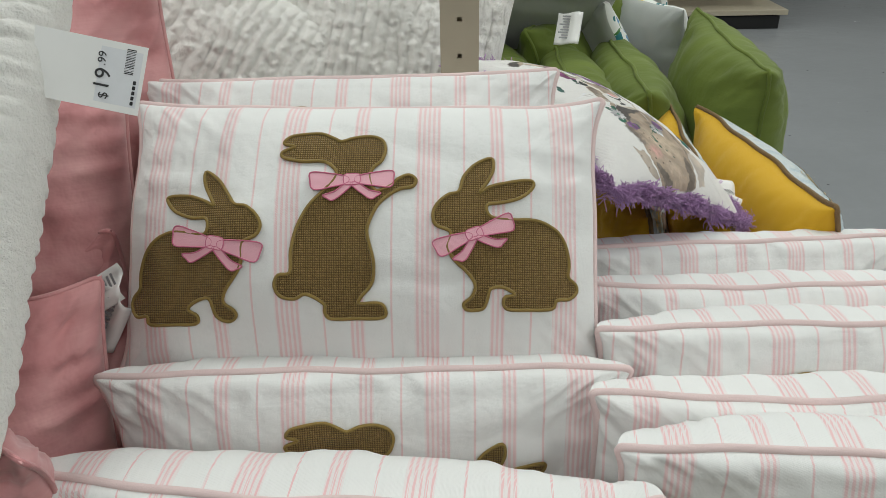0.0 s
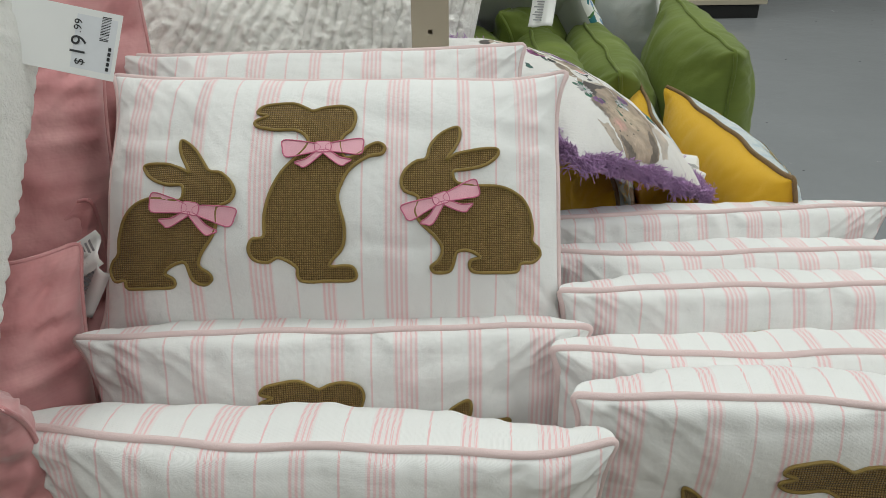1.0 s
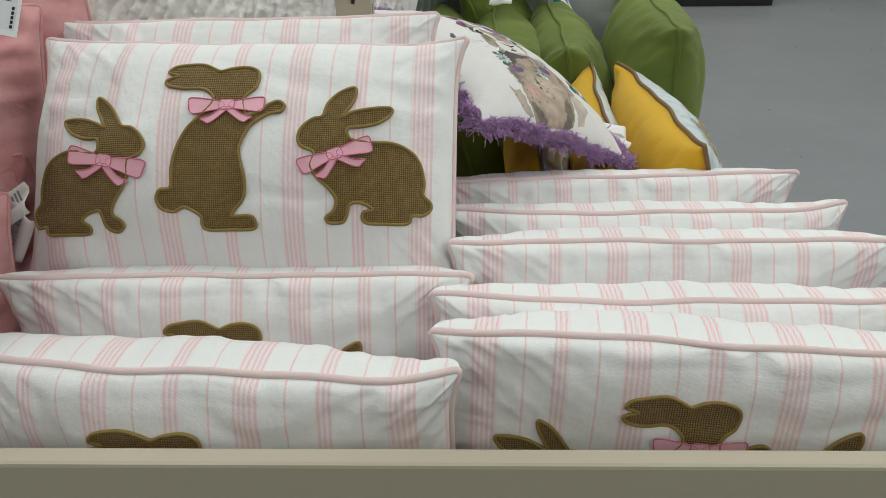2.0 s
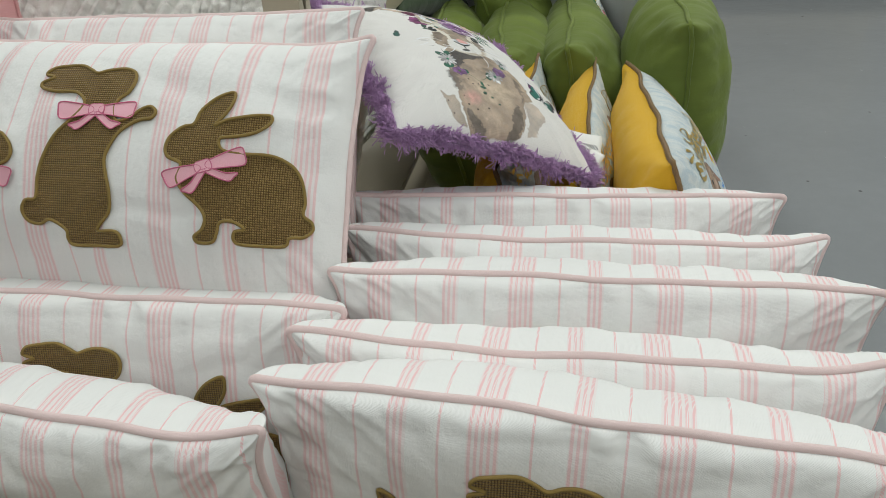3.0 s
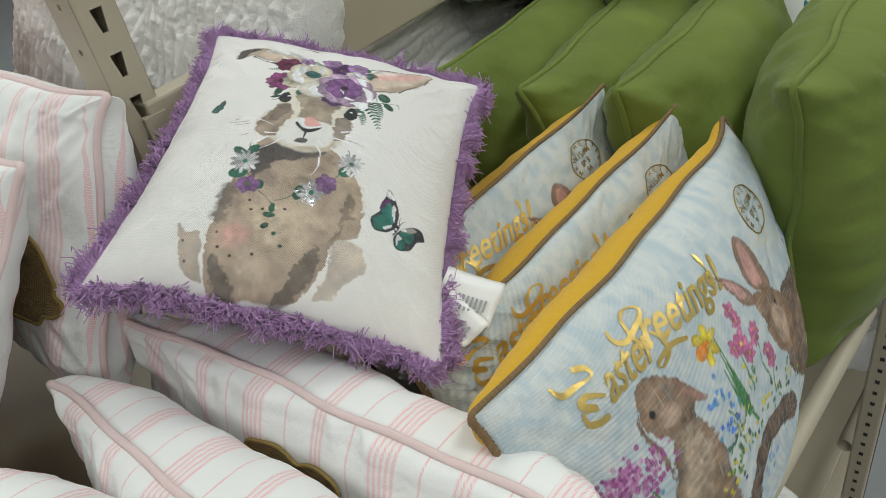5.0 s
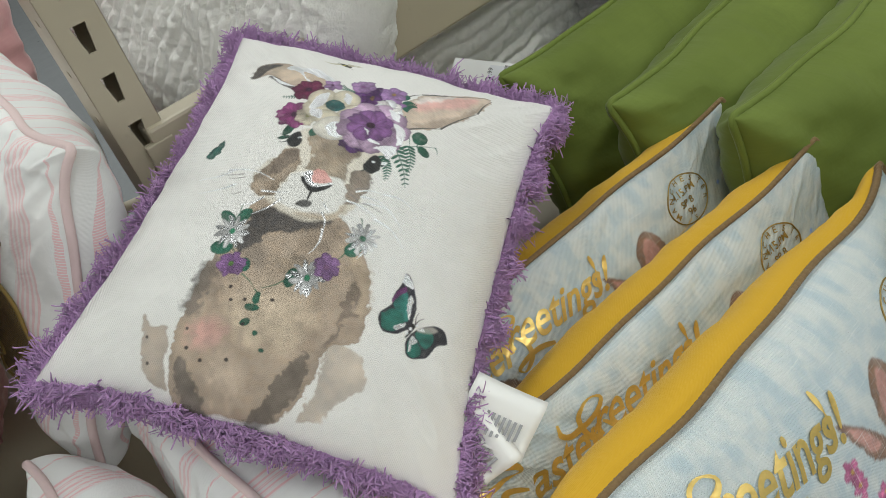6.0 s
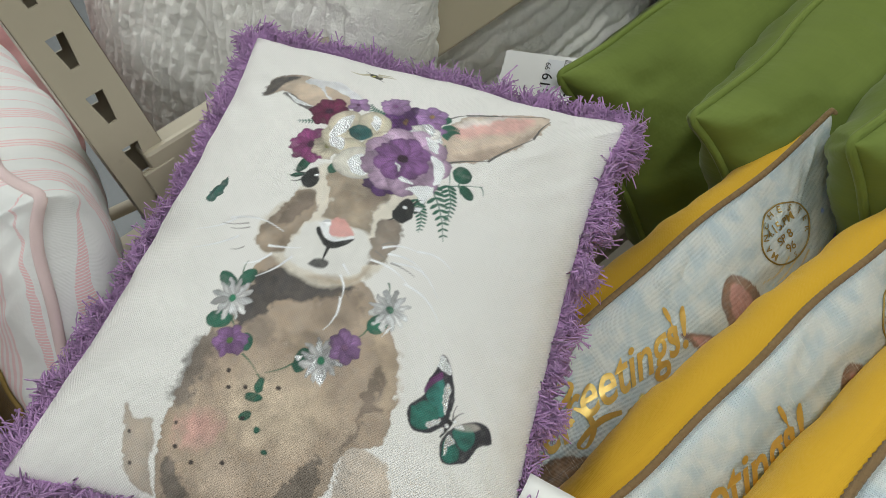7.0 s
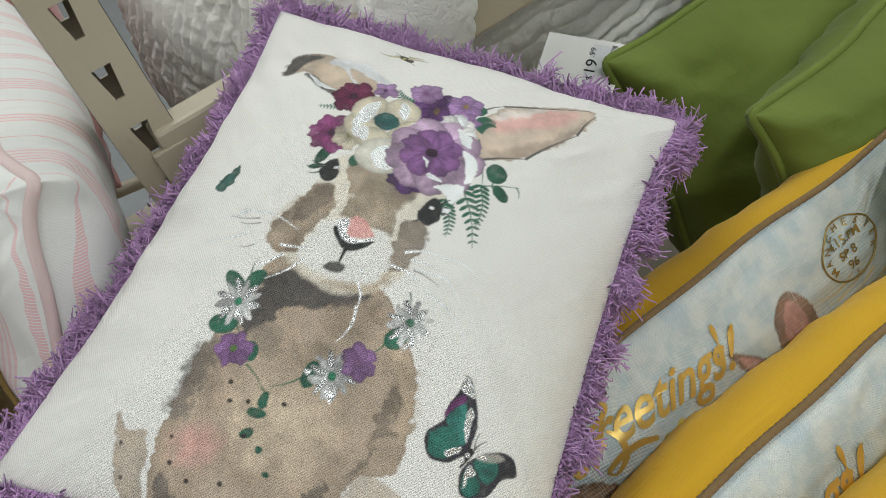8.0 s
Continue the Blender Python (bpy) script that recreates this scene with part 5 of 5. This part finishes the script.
    c.blob(-62, 17, 7, 3, 80, (0.05, 0.17, 0.09), 0.9, 1, 0.4, 0.2, 0.5)
    for _ in range(190):
        s = r.random()
        c.blob(-194 - 26 + 52 * s + r.gauss(0, 5 + 10 * s), 86 + 12 - 22 * s + r.gauss(0, 6 + 7 * s), r.uniform(1.8, 3.6), r.uniform(1.6, 3), r.uniform(0, 90), r.choice(((0.42, 0.10, 0.34), (0.55, 0.20, 0.46), (0.66, 0.36, 0.58), (0.33, 0.06, 0.28))), 0.8, 1, 0.2, 0.2, 0.3)
    for _ in range(70):
        c.blob(-206 + r.gauss(0, 15), 11 + r.gauss(0, 18), r.uniform(2.2, 4), r.uniform(2, 3.4), r.uniform(0, 90), tuple(v * r.uniform(0.7, 1.5) for v in (0.13, 0.32, 0.66)), 0.8, 1, 0.2, 0.2, 0.3)
    c.stroke((-182, 66), (-178, -34), 3, (0.08, 0.2, 0.07), 8)
    c.poly([(74, -20), (49, -6), (8, 2), (-31, -4), (-56, -27), (-72, -46), (-51, -67), (-32, -37), (12, -29), (77, -44)], (0.13, 0.075, 0.045), 1.5, 0.95, 0.7, 0.4, 3)
    # gold wavy lines beside the stamp
    c.stroke((149, 146), (112, 144), 2.0, (0.80, 0.62, 0.25), 4, 0.9)
    c.stroke((161, 141), (121, 135), 2.0, (0.80, 0.62, 0.25), 4, 0.9)
    c.stroke((174, 135), (131, 126), 2.0, (0.80, 0.62, 0.25), 4, 0.9)
    c.stroke((188, 127), (143, 115), 2.0, (0.80, 0.62, 0.25), 4, 0.9)
    c.stroke((208, 118), (157, 103), 2.0, (0.80, 0.62, 0.25), 4, 0.9)
    return c.col


def gold_text(text, cushion, x, y, size, turn, parent, shear=0.35, material=None, lift=0.0016, squeeze=1.0):
    """Foil letters laid on the cushion's front; x, y: where the first one stands."""
    cu = bpy.data.curves.new("letters", "FONT")
    cu.body, cu.size, cu.shear, cu.offset = text, size, shear, size * 0.016
    ob = bpy.data.objects.new("letters", cu)
    me = bpy.data.meshes.new_from_object(ob)
    bpy.data.objects.remove(ob)
    bm = bmesh.new()
    bm.from_mesh(me)
    bmesh.ops.triangulate(bm, faces=bm.faces)
    bmesh.ops.subdivide_edges(bm, edges=[e for e in bm.edges if e.calc_length() > size * 0.12], cuts=2)
    c, s = math.cos(radians(turn)), math.sin(radians(turn))
    pts = np.array([v.co[:2] for v in bm.verts])
    pts[:, 0] *= squeeze
    fx, fy = x + pts[:, 0] * c - pts[:, 1] * s, y + pts[:, 0] * s + pts[:, 1] * c
    for v, p in zip(bm.verts, cushion.lay(fx, fy, lift)):
        v.co = p
    return part("lettering", bm, material or GOLD, parent, "shiny gold foil lettering")


# ---- pale blue greeting pillows ----
BLUE = printed("printed_blue_linen", 0.0014, True)
BRONZE = plain("bronze_foil", (0.42, 0.30, 0.10), 0.35, 0.7, 0.2, 300, 0.15)


def swash(cushion, points, width, parent):
    """A long tapering foil flourish through points given in millimetres."""
    p = np.asarray(points, float) / 1000
    t = np.linspace(0, len(p) - 1.001, 40)
    i, f = t.astype(int), (t % 1)[:, None]
    q = np.concatenate((p[:1], p, p[-1:]))
    a, b, c, d = q[i], q[i + 1], q[i + 2], q[np.minimum(i + 3, len(q) - 1)]
    line = 0.5 * (2 * b + (c - a) * f + (2 * a - 5 * b + 4 * c - d) * f * f + (3 * b - a - 3 * c + d) * f**3)
    way = np.gradient(line, axis=0)
    n = np.stack((-way[:, 1], way[:, 0]), 1) / (np.linalg.norm(way, axis=1)[:, None] + 1e-9)
    half = (width / 2 * (0.3 + np.abs(np.sin(np.linspace(0.2, 5.6, 40)))))[:, None] * n
    edge = np.concatenate((line + half, line - half))
    verts = cushion.lay(edge[:, 0], edge[:, 1], 0.0014)
    faces = [(k + 40, k + 41, k + 1, k) for k in range(39)]
    link("flourish", mesh_of("flourish", verts, faces, edge), GOLD, parent, "shiny gold foil flourish")


def greeting_pillow(shape):
    ob = tagged(new("greeting_pillow"), "pale blue printed linen pillow with yellow back and brown cord edge", "pillow", "blue greeting pillows")
    shape.panel("front_cover", 1, BLUE, ob, 420, 330, paint_with=greeting)
    shape.panel("back_cover", -1, YELLOW, ob, 120, 90, "plain yellow cotton back")
    rope, _ = shape.rim(900, 0.002)
    s = np.arange(900) * math.tau / 900 * 190
    for k in range(2):
        twist = np.stack((np.cos(s + k * math.pi), np.sin(s + k * math.pi), np.sin(s + k * math.pi)), 1) * 0.0016
        tube("cord_strand", rope + twist, 0.0027, ROPE, ob, "twisted brown cord", 6, True)
    gold_text("aster", shape, -0.180, 0.160, 0.044, -0.8, ob, 0.5, squeeze=0.82)
    gold_text("reetings!", shape, -0.112, 0.168, 0.044, -6.8, ob, 0.5, squeeze=0.86)
    swash(shape, [(-219, 202), (-213, 191), (-194, 189), (-178, 188), (-179, 195), (-190, 200)], 0.004, ob)
    swash(shape, [(-180, 170), (-196, 179), (-204, 175), (-193, 166), (-206, 169), (-207, 159), (-197, 154), (-186, 154)], 0.005, ob)
    swash(shape, [(-133, 200), (-135, 192), (-125, 185), (-98, 188), (-88, 195), (-97, 201), (-112, 198), (-116, 184), (-112, 171), (-102, 170)], 0.004, ob)
    swash(shape, [(-97, 177), (-91, 167), (-94, 154), (-107, 147), (-110, 153), (-86, 157), (-66, 151)], 0.004, ob)
    swash(shape, [(16, 191), (15, 177), (10, 160)], 0.0035, ob)
    turn = np.linspace(0, math.tau, 48, endpoint=False)
    ring = np.stack((0.157 + 0.030 * np.cos(turn), 0.166 + 0.026 * np.sin(turn)), 1)
    cord("stamp_ring", shape, ring, 0.0008, BRONZE, ob, 0.0008, label="bronze foil ring", sides=5)
    for text, dx, dy, size in (("4.15.PM", -0.0185, 0.006, 0.0105), ("SP 8", -0.0125, -0.0055, 0.0105), ("96", -0.0075, -0.016, 0.0105), ("S", -0.003, -0.0235, 0.0065)):
        gold_text(text, shape, 0.157 + dx, 0.166 + dy, size, 0, ob, 0.0, BRONZE, 0.0012)
    for k, ch in enumerate("MANCHESTER"):
        a = radians(205 - k * 26)
        gold_text(ch, shape, 0.157 + 0.0215 * math.cos(a) - 0.003 * math.sin(a), 0.166 + 0.0185 * math.sin(a) + 0.003 * math.cos(a), 0.0085, math.degrees(a) - 90, ob, 0.0, BRONZE, 0.0012)
    return ob


greet = greeting_pillow(Cushion(0.575, 0.45, 0.205, 41, 0.05, 0.5, wave=0.003, creases=0.9, offset=0.003, ear=5.0, curl=(0.0, -0.02, 0.0, 0.0), back_puff=0.34))
greet.matrix_world = pose(0.648, 1.292, 0.955, 76, 0, 92) @ pose(0, 0, 0, 0, 0, -3)
greet_flat = greeting_pillow(Cushion(0.52, 0.45, 0.16, 43, 0.04, 0.42, wave=0.003, creases=1.1, offset=0.022, ear=4.0, back_puff=0.34))
greet_flat.matrix_world = pose(0.55, 1.335, 0.932, 74, 0, 86) @ pose(0, 0, 0, 0, 0, 3)
copy_thing(greet_flat, pose(0.43, 1.355, 0.935, 74, 0, 85) @ pose(0, 0, 0, 0, 0, 3))


# ---- white fringed pillow ----
def strands(name, roots, ways, length, radius, material, parent, label, seed, steps=7):
    """Loose yarn ends: roots and outward ways (n, 3)."""
    rng = np.random.RandomState(seed)
    n = len(roots)
    t = np.linspace(0, 1, steps)
    place = np.arange(n) / n * 170
    clump = np.stack([fbm(place, place * 0 + 5 * q, seed + q, 2) for q in range(3)], 1)
    l = length * rng.uniform(0.55, 1.0, n) * (1 + 0.9 * clump[:, 0])
    way = ways + 1.3 * clump + 0.25 * rng.normal(size=(n, 3))
    way /= np.linalg.norm(way, axis=1)[:, None]
    side = np.cross(way, np.array((0, 0, 1.0))) + 0.8 * rng.normal(size=(n, 3))
    ph, fr = rng.uniform(0, math.tau, n), rng.uniform(1.2, 3.2, n)
    curl = np.sin(fr[:, None] * t * math.tau + ph[:, None]) - np.sin(ph)[:, None]
    p = roots[:, None] + way[:, None] * (l[:, None] * t)[..., None] + side[:, None] * (0.0024 * curl * (0.35 + t))[..., None]
    p = p + np.array((0, 0, -1)) * (0.22 * l[:, None] * t * t)[..., None]
    a = np.cross(way, rng.normal(size=(n, 3)))
    a /= np.linalg.norm(a, axis=1)[:, None]
    b = np.cross(way, a)
    ang = np.arange(3) * math.tau / 3
    ring = radius * (np.cos(ang)[:, None, None] * a + np.sin(ang)[:, None, None] * b)
    verts = p[:, :, None] + ring.transpose(1, 0, 2)[:, None]
    base = (np.arange(n) * steps * 3)[:, None, None] + (np.arange(steps - 1) * 3)[None, :, None]
    k = np.arange(3)
    quads = np.stack((base + k, base + (k + 1) % 3, base + 3 + (k + 1) % 3, base + 3 + k), -1).reshape(-1, 4)
    flat = np.repeat(rng.uniform(0, 3, (n, 2)), steps * 3, 0)
    return tagged(link(name, mesh_of(name, verts.reshape(-1, 3), quads.tolist(), flat), material, parent, label), kind="stuff")


WHITE = printed("printed_white_canvas", 0.0019)
HERO = Cushion(0.345, 0.415, 0.13, 51, 0.10, 0.5, wave=0.002, creases=0.8, ear=3.2, twist=0.006, curl=(0.0, -0.006, 0.0, -0.012))
hero = tagged(new("fringed_pillow"), "white canvas pillow with lilac fringe and printed watercolour shapes", "pillow")
HERO.panel("front_cover", 1, WHITE, hero, 580, 680, paint_with=watercolour)
HERO.panel("back_cover", -1, LILAC, hero, 70, 70, "plain lilac cotton back")
edge, out = HERO.rim(2600, -0.001)
roots = np.repeat(edge, 4, 0) + np.tile(np.linspace(-0.003, 0.003, 4), len(edge))[:, None] * np.array((0, 0, 1))
ways = np.repeat(out, 4, 0) + np.tile(np.linspace(-0.3, 0.75, 4), len(edge))[:, None] * np.array((0, 0, 1))
strands("fringe", roots, ways, 0.0195, 0.0007, FRINGE, hero, "frayed lilac yarn fringe", 5, 9)
tape = HERO.rim(300, 0.001)[0]
tube("fringe_tape", tape, 0.0028, FRINGE, hero, "", 6, True)
tag_sheet("sewn_label", (0.05, 0.06), pose(0.156, -0.125, 0.0, 2, 0, 78), hero, "white sewn-in label with small print", 10)
tag_sheet("sewn_label", (0.034, 0.055), pose(0.156, -0.135, -0.004, 10, 0, 52), hero, "white sewn-in label with small print", 9)
hang = box("hang_tag", (0.03, 0.05, 0.0012), pose(0.172, -0.200, -0.045, 70, 0, 30), plain("dark_green_card", (0.01, 0.05, 0.03), 0.4), hero, "dark green hang tag", 0.0003)
hero.matrix_world = pose(0.277, 1.173, 1.2495, 13.1, 21.5, 34.4)

# ---- rose velvet pillows ----
rose = [simple_cushion("rose_pillow", "dusty rose velvet pillow with soft creases", "rose velvet pillows", Cushion(0.46, 0.46, 0.17, q, 0.06, 0.42, creases=2.6, wave=0.006, ear=3.0, curl=curl), ROSE, ROSE, ROSE, 0.003, 120, 120) for q, curl in ((61, (0.0, 0.04, 0.0, -0.03)), (66, (0.0, -0.03, 0.0, 0.05)))]
for k, (x, y, z, lean, turn, roll) in enumerate([
    (-0.565, 1.03, 1.31, 8, 10, 2), (-0.585, 0.84, 1.22, 16, 24, -5), (-0.57, 0.76, 1.0, 22, 12, 6), (-0.575, 0.635, 1.02, 10, 20, -3), (-0.54, 0.5, 0.99, 2, 6, 2),
]):
    m = pose(x, y, z, 90 - lean, 0, turn) @ pose(0, 0, 0, 0, 0, roll)
    if k < 2:
        rose[k].matrix_world = m
    else:
        copy_thing(rose[k % 2], m)

# ---- white ribbed fur pillows ----
furry = simple_cushion("fur_pillow", "white ribbed faux fur pillow", "white fur pillows", Cushion(0.48, 0.48, 0.2, 71, 0.03, 0.4, rib=0.0085), FUR, FUR, None, nu=240, nv=240)
for k, (x, y, z, lean, turn, roll) in enumerate([
    (-0.36, 1.30, 1.24, 16, 6, 60), (-0.12, 1.36, 1.26, 18, -4, 80), (-0.572, 0.64, 1.385, 46, -2, 2),
    (-0.10, 1.62, 1.17, 14, 84, 4), (-0.12, 2.05, 1.15, 14, 92, -6), (-0.3, 1.55, 1.2, 14, 80, 2), (-0.3, 2.1, 1.2, 14, 80, 2), (-0.12, 2.5, 1.15, 14, 88, 0),
]):
    m = pose(x, y, z, 90 - lean, 0, turn) @ pose(0, 0, 0, 0, 0, roll)
    if k == 0:
        furry.matrix_world = m
    else:
        copy_thing(furry, m)


# ---- price cards ----
def price_card(label, m, scale=1.0, w=0.135, h=0.082):
    card = tagged(box("price_card", (w, h, 0.0008), Matrix.Identity(4), CARD, None, "", 0.0002), label, "price card", "price cards")
    for text, x, y, size in (("$", 0.0165, -0.029, 0.016), ("19", 0.0165, -0.0195, 0.027), (".99", 0.0085, 0.010, 0.014)):
        cu = bpy.data.curves.new("price", "FONT")
        cu.body, cu.size, cu.extrude, cu.offset = text, size, 0.0001, 0.0
        ob = bpy.data.objects.new("price", cu)
        me = bpy.data.meshes.new_from_object(ob)
        bpy.data.objects.remove(ob)
        p = link("price_figures", me, INK, card)
        p.matrix_local = pose(x + 0.012, y, 0.0012, 0, 0, 90)
    bm = bmesh.new()
    r = random.Random(2)
    y = -0.004
    while y < 0.026:
        add_box(bm, (0.011, r.uniform(0.0004, 0.0012), 0.0002), pose(0.049, y + 0.01, 0.0006))
        y += 0.0019
    tagged(part("bar_code", bm, INK, card), kind="stuff")
    bm = bmesh.new()
    for k in range(5):
        add_box(bm, (0.0035, 0.0045, 0.0002), pose(0.058, -0.028 + k * 0.0062, 0.0006), 0.0008)
    part("shop_mark", bm, INK, card)
    part("grey_field", add_box(bmesh.new(), (0.05, 0.066, 0.0001), pose(0.038, 0.0, 0.0005)), plain("pale_grey_print", (0.74, 0.755, 0.78), 0.5), card)
    card.matrix_world = m @ Matrix.Scale(scale, 4)
    return card


price_card("white price card with black figures tucked into fur", pose(-0.300, 0.72, 1.485, 66, 0, 2) @ pose(0, 0, 0, 0, 0, -13), 0.78)
price_card("white price card on the rack beam by green pillows", pose(0.12, 1.50, 1.185, 28, 18, 8) @ pose(0, 0, 0, 0, 0, 20), 0.62)


# ---- floral pillows behind ----
def floral(name):
    n = Nodes(name)
    v = n.flat()
    warp = n.tree.nodes.new("ShaderNodeVectorMath")
    warp.operation = "ADD"
    n.put(warp.inputs[0], v)
    nz = n.add("ShaderNodeTexNoise", "Color", Vector=v, Scale=14.0, Detail=3.0)
    sc = n.tree.nodes.new("ShaderNodeVectorMath")
    sc.operation = "SCALE"
    n.put(sc.inputs[0], nz)
    sc.inputs["Scale"].default_value = 0.05
    n.put(warp.inputs[1], sc.outputs[0])
    vor = n.tree.nodes.new("ShaderNodeTexVoronoi")
    vor.inputs["Scale"].default_value = 38.0
    n.put(vor.inputs["Vector"], warp.outputs[0])
    shape = n.math("LESS_THAN", vor.outputs["Distance"], 0.46)
    hue, _, _ = n.split(vor.outputs["Color"])
    pick = n.tree.nodes.new("ShaderNodeValToRGB")
    pick.color_ramp.interpolation = "CONSTANT"
    n.put(pick.inputs[0], hue)
    el = pick.color_ramp.elements
    stops = ((0.0, (0.03, 0.16, 0.18)), (0.22, (0.06, 0.17, 0.05)), (0.42, (0.12, 0.25, 0.45)), (0.58, (0.7, 0.2, 0.28)), (0.7, (0.78, 0.55, 0.06)), (0.8, (0.62, 0.62, 0.6)))
    while len(el) < len(stops):
        el.new(0.5)
    for e, (p, c) in zip(el, stops):
        e.position, e.color = p, (*c, 1)
    col = n.mix(shape, (0.72, 0.73, 0.70), pick.outputs[0])
    return n.done(col, 0.9, 0, 0.1, ((n.noise(v, 40.0, 3), 0.15, 0.01),), 0.2)


FLORAL = floral("floral_cotton")
bloom = simple_cushion("floral_pillow", "floral printed pillow with plain grey back", "floral pillows", Cushion(0.44, 0.44, 0.16, 81, 0.04, 0.42, creases=1.3), FLORAL, GREY_CLOTH, None)
for k, (x, y, z, rx, ry, rz) in enumerate([
    (0.24, 2.02, 1.30, -48, 12, 12), (0.46, 2.16, 1.10, 70, 0, 100), (0.62, 2.24, 1.06, 74, 0, 112), (0.30, 2.18, 1.05, 72, 0, 96), (0.14, 2.2, 1.04, 72, 0, 92), (0.70, 2.62, 1.04, 76, 0, 100), (0.5, 2.66, 1.04, 76, 0, 95),
]):
    if k == 0:
        bloom.matrix_world = pose(x, y, z, rx, ry, rz)
    else:
        copy_thing(bloom, pose(x, y, z, rx, ry, rz))
for x, y, z, lean, turn in ((0.53, 2.42, 1.10, 14, 84), (0.3, 2.5, 1.06, 16, 88), (0.38, 2.08, 1.04, 20, 70), (0.22, 2.26, 1.02, 10, 100)):
    copy_thing(green[0], pose(x, y, z, 90 - lean, 0, turn))
tag_thing = tagged(new("paper_tag"), "white paper care tag hanging from a pillow", "tag")
tag_sheet("sheet", (0.06, 0.08), Matrix.Identity(4), tag_thing, "", 9)
tag_thing.matrix_world = pose(0.33, 1.86, 1.30, 58, 0, -18)
plush = simple_cushion("plush_pillow", "dark green plush pillow lying in the rack", "", Cushion(0.44, 0.44, 0.16, 91, 0.04, 0.42), DARK_GREEN, DARK_GREEN, None)
plush.matrix_world = pose(-0.02, 2.0, 1.30, 30, 10, 70)

# ---- folded white throws ----
throw = tagged(new("folded_throw"), "folded white fluffy throw with wavy ribs", "blanket", "folded white throws")
THROW = Cushion(0.36, 0.34, 0.17, 95, 0.01, 0.22, rib=0.011, wave=0.003, creases=2.0)
THROW.panel("upper_side", 1, TERRY, throw, 150, 140)
THROW.panel("under_side", -1, TERRY, throw, 150, 140)
spots = [(0.655, 2.02, 0.58, 4, -6, 8), (0.65, 2.03, 0.73, -3, 4, -6), (0.67, 2.46, 0.58, 3, 3, 4), (0.66, 2.48, 0.74, 0, -4, 10), (0.67, 2.9, 0.6, 2, 2, -4), (0.60, 1.35, 0.40, 2, 3, 6), (0.60, 1.36, 0.55, -3, 2, -8), (0.6, 0.95, 0.4, 0, 4, 4), (0.6, 0.95, 0.54, 3, 0, -5)]
for k, (x, y, z, rx, ry, rz) in enumerate(spots):
    if k == 0:
        throw.matrix_world = pose(x, y, z, rx, ry, rz)
    else:
        copy_thing(throw, pose(x, y, z, rx, ry, rz))


dark_fur = simple_cushion("shaggy_pillow", "dark grey shaggy fur pillow on the rack", "", Cushion(0.4, 0.36, 0.16, 99, 0.02, 0.35, rib=0.012), fur("dark_faux_fur", (0.10, 0.10, 0.10)), fur("dark_faux_fur_back", (0.08, 0.08, 0.08)), None, nu=110, nv=100)
dark_fur.matrix_world = pose(0.70, 3.45, 0.86, 20, 14, 10)

mark = setting(part("floor_mark", add_box(bmesh.new(), (0.012, 0.04, 0.002), pose(0.838, 2.02, 0.001)), plain("orange_tape", (0.75, 0.12, 0.02), 0.6)), "small strip of orange tape on the floor", "tape")

# ---- far shelf across the aisle ----
def far_shelf(x, y, w, d):
    ob = tagged(new("far_shelf"), "beige steel shelf unit across the aisle", "shelf", "far shelves")
    box("kick_plate", (w - 0.1, d - 0.1, 0.12), pose(0, 0, 0.06), DARK, ob, "black kick plate")
    for z in (0.16, 0.75, 1.3, 1.85):
        box("shelf_board", (w, d, 0.045), pose(0, 0, z), METAL, ob)
    box("back_panel", (w, 0.03, 2.0), pose(0, 0, 1.0), METAL, ob)
    for sx in (-1, 1):
        box("end_post", (0.05, 0.05, 2.1), pose(sx * (w / 2 - 0.03), 0.045, 1.05), METAL, ob)
    ob.matrix_world = pose(x, y, 0)
    return ob


far_shelf(1.82, 7.9, 2.9, 1.1)
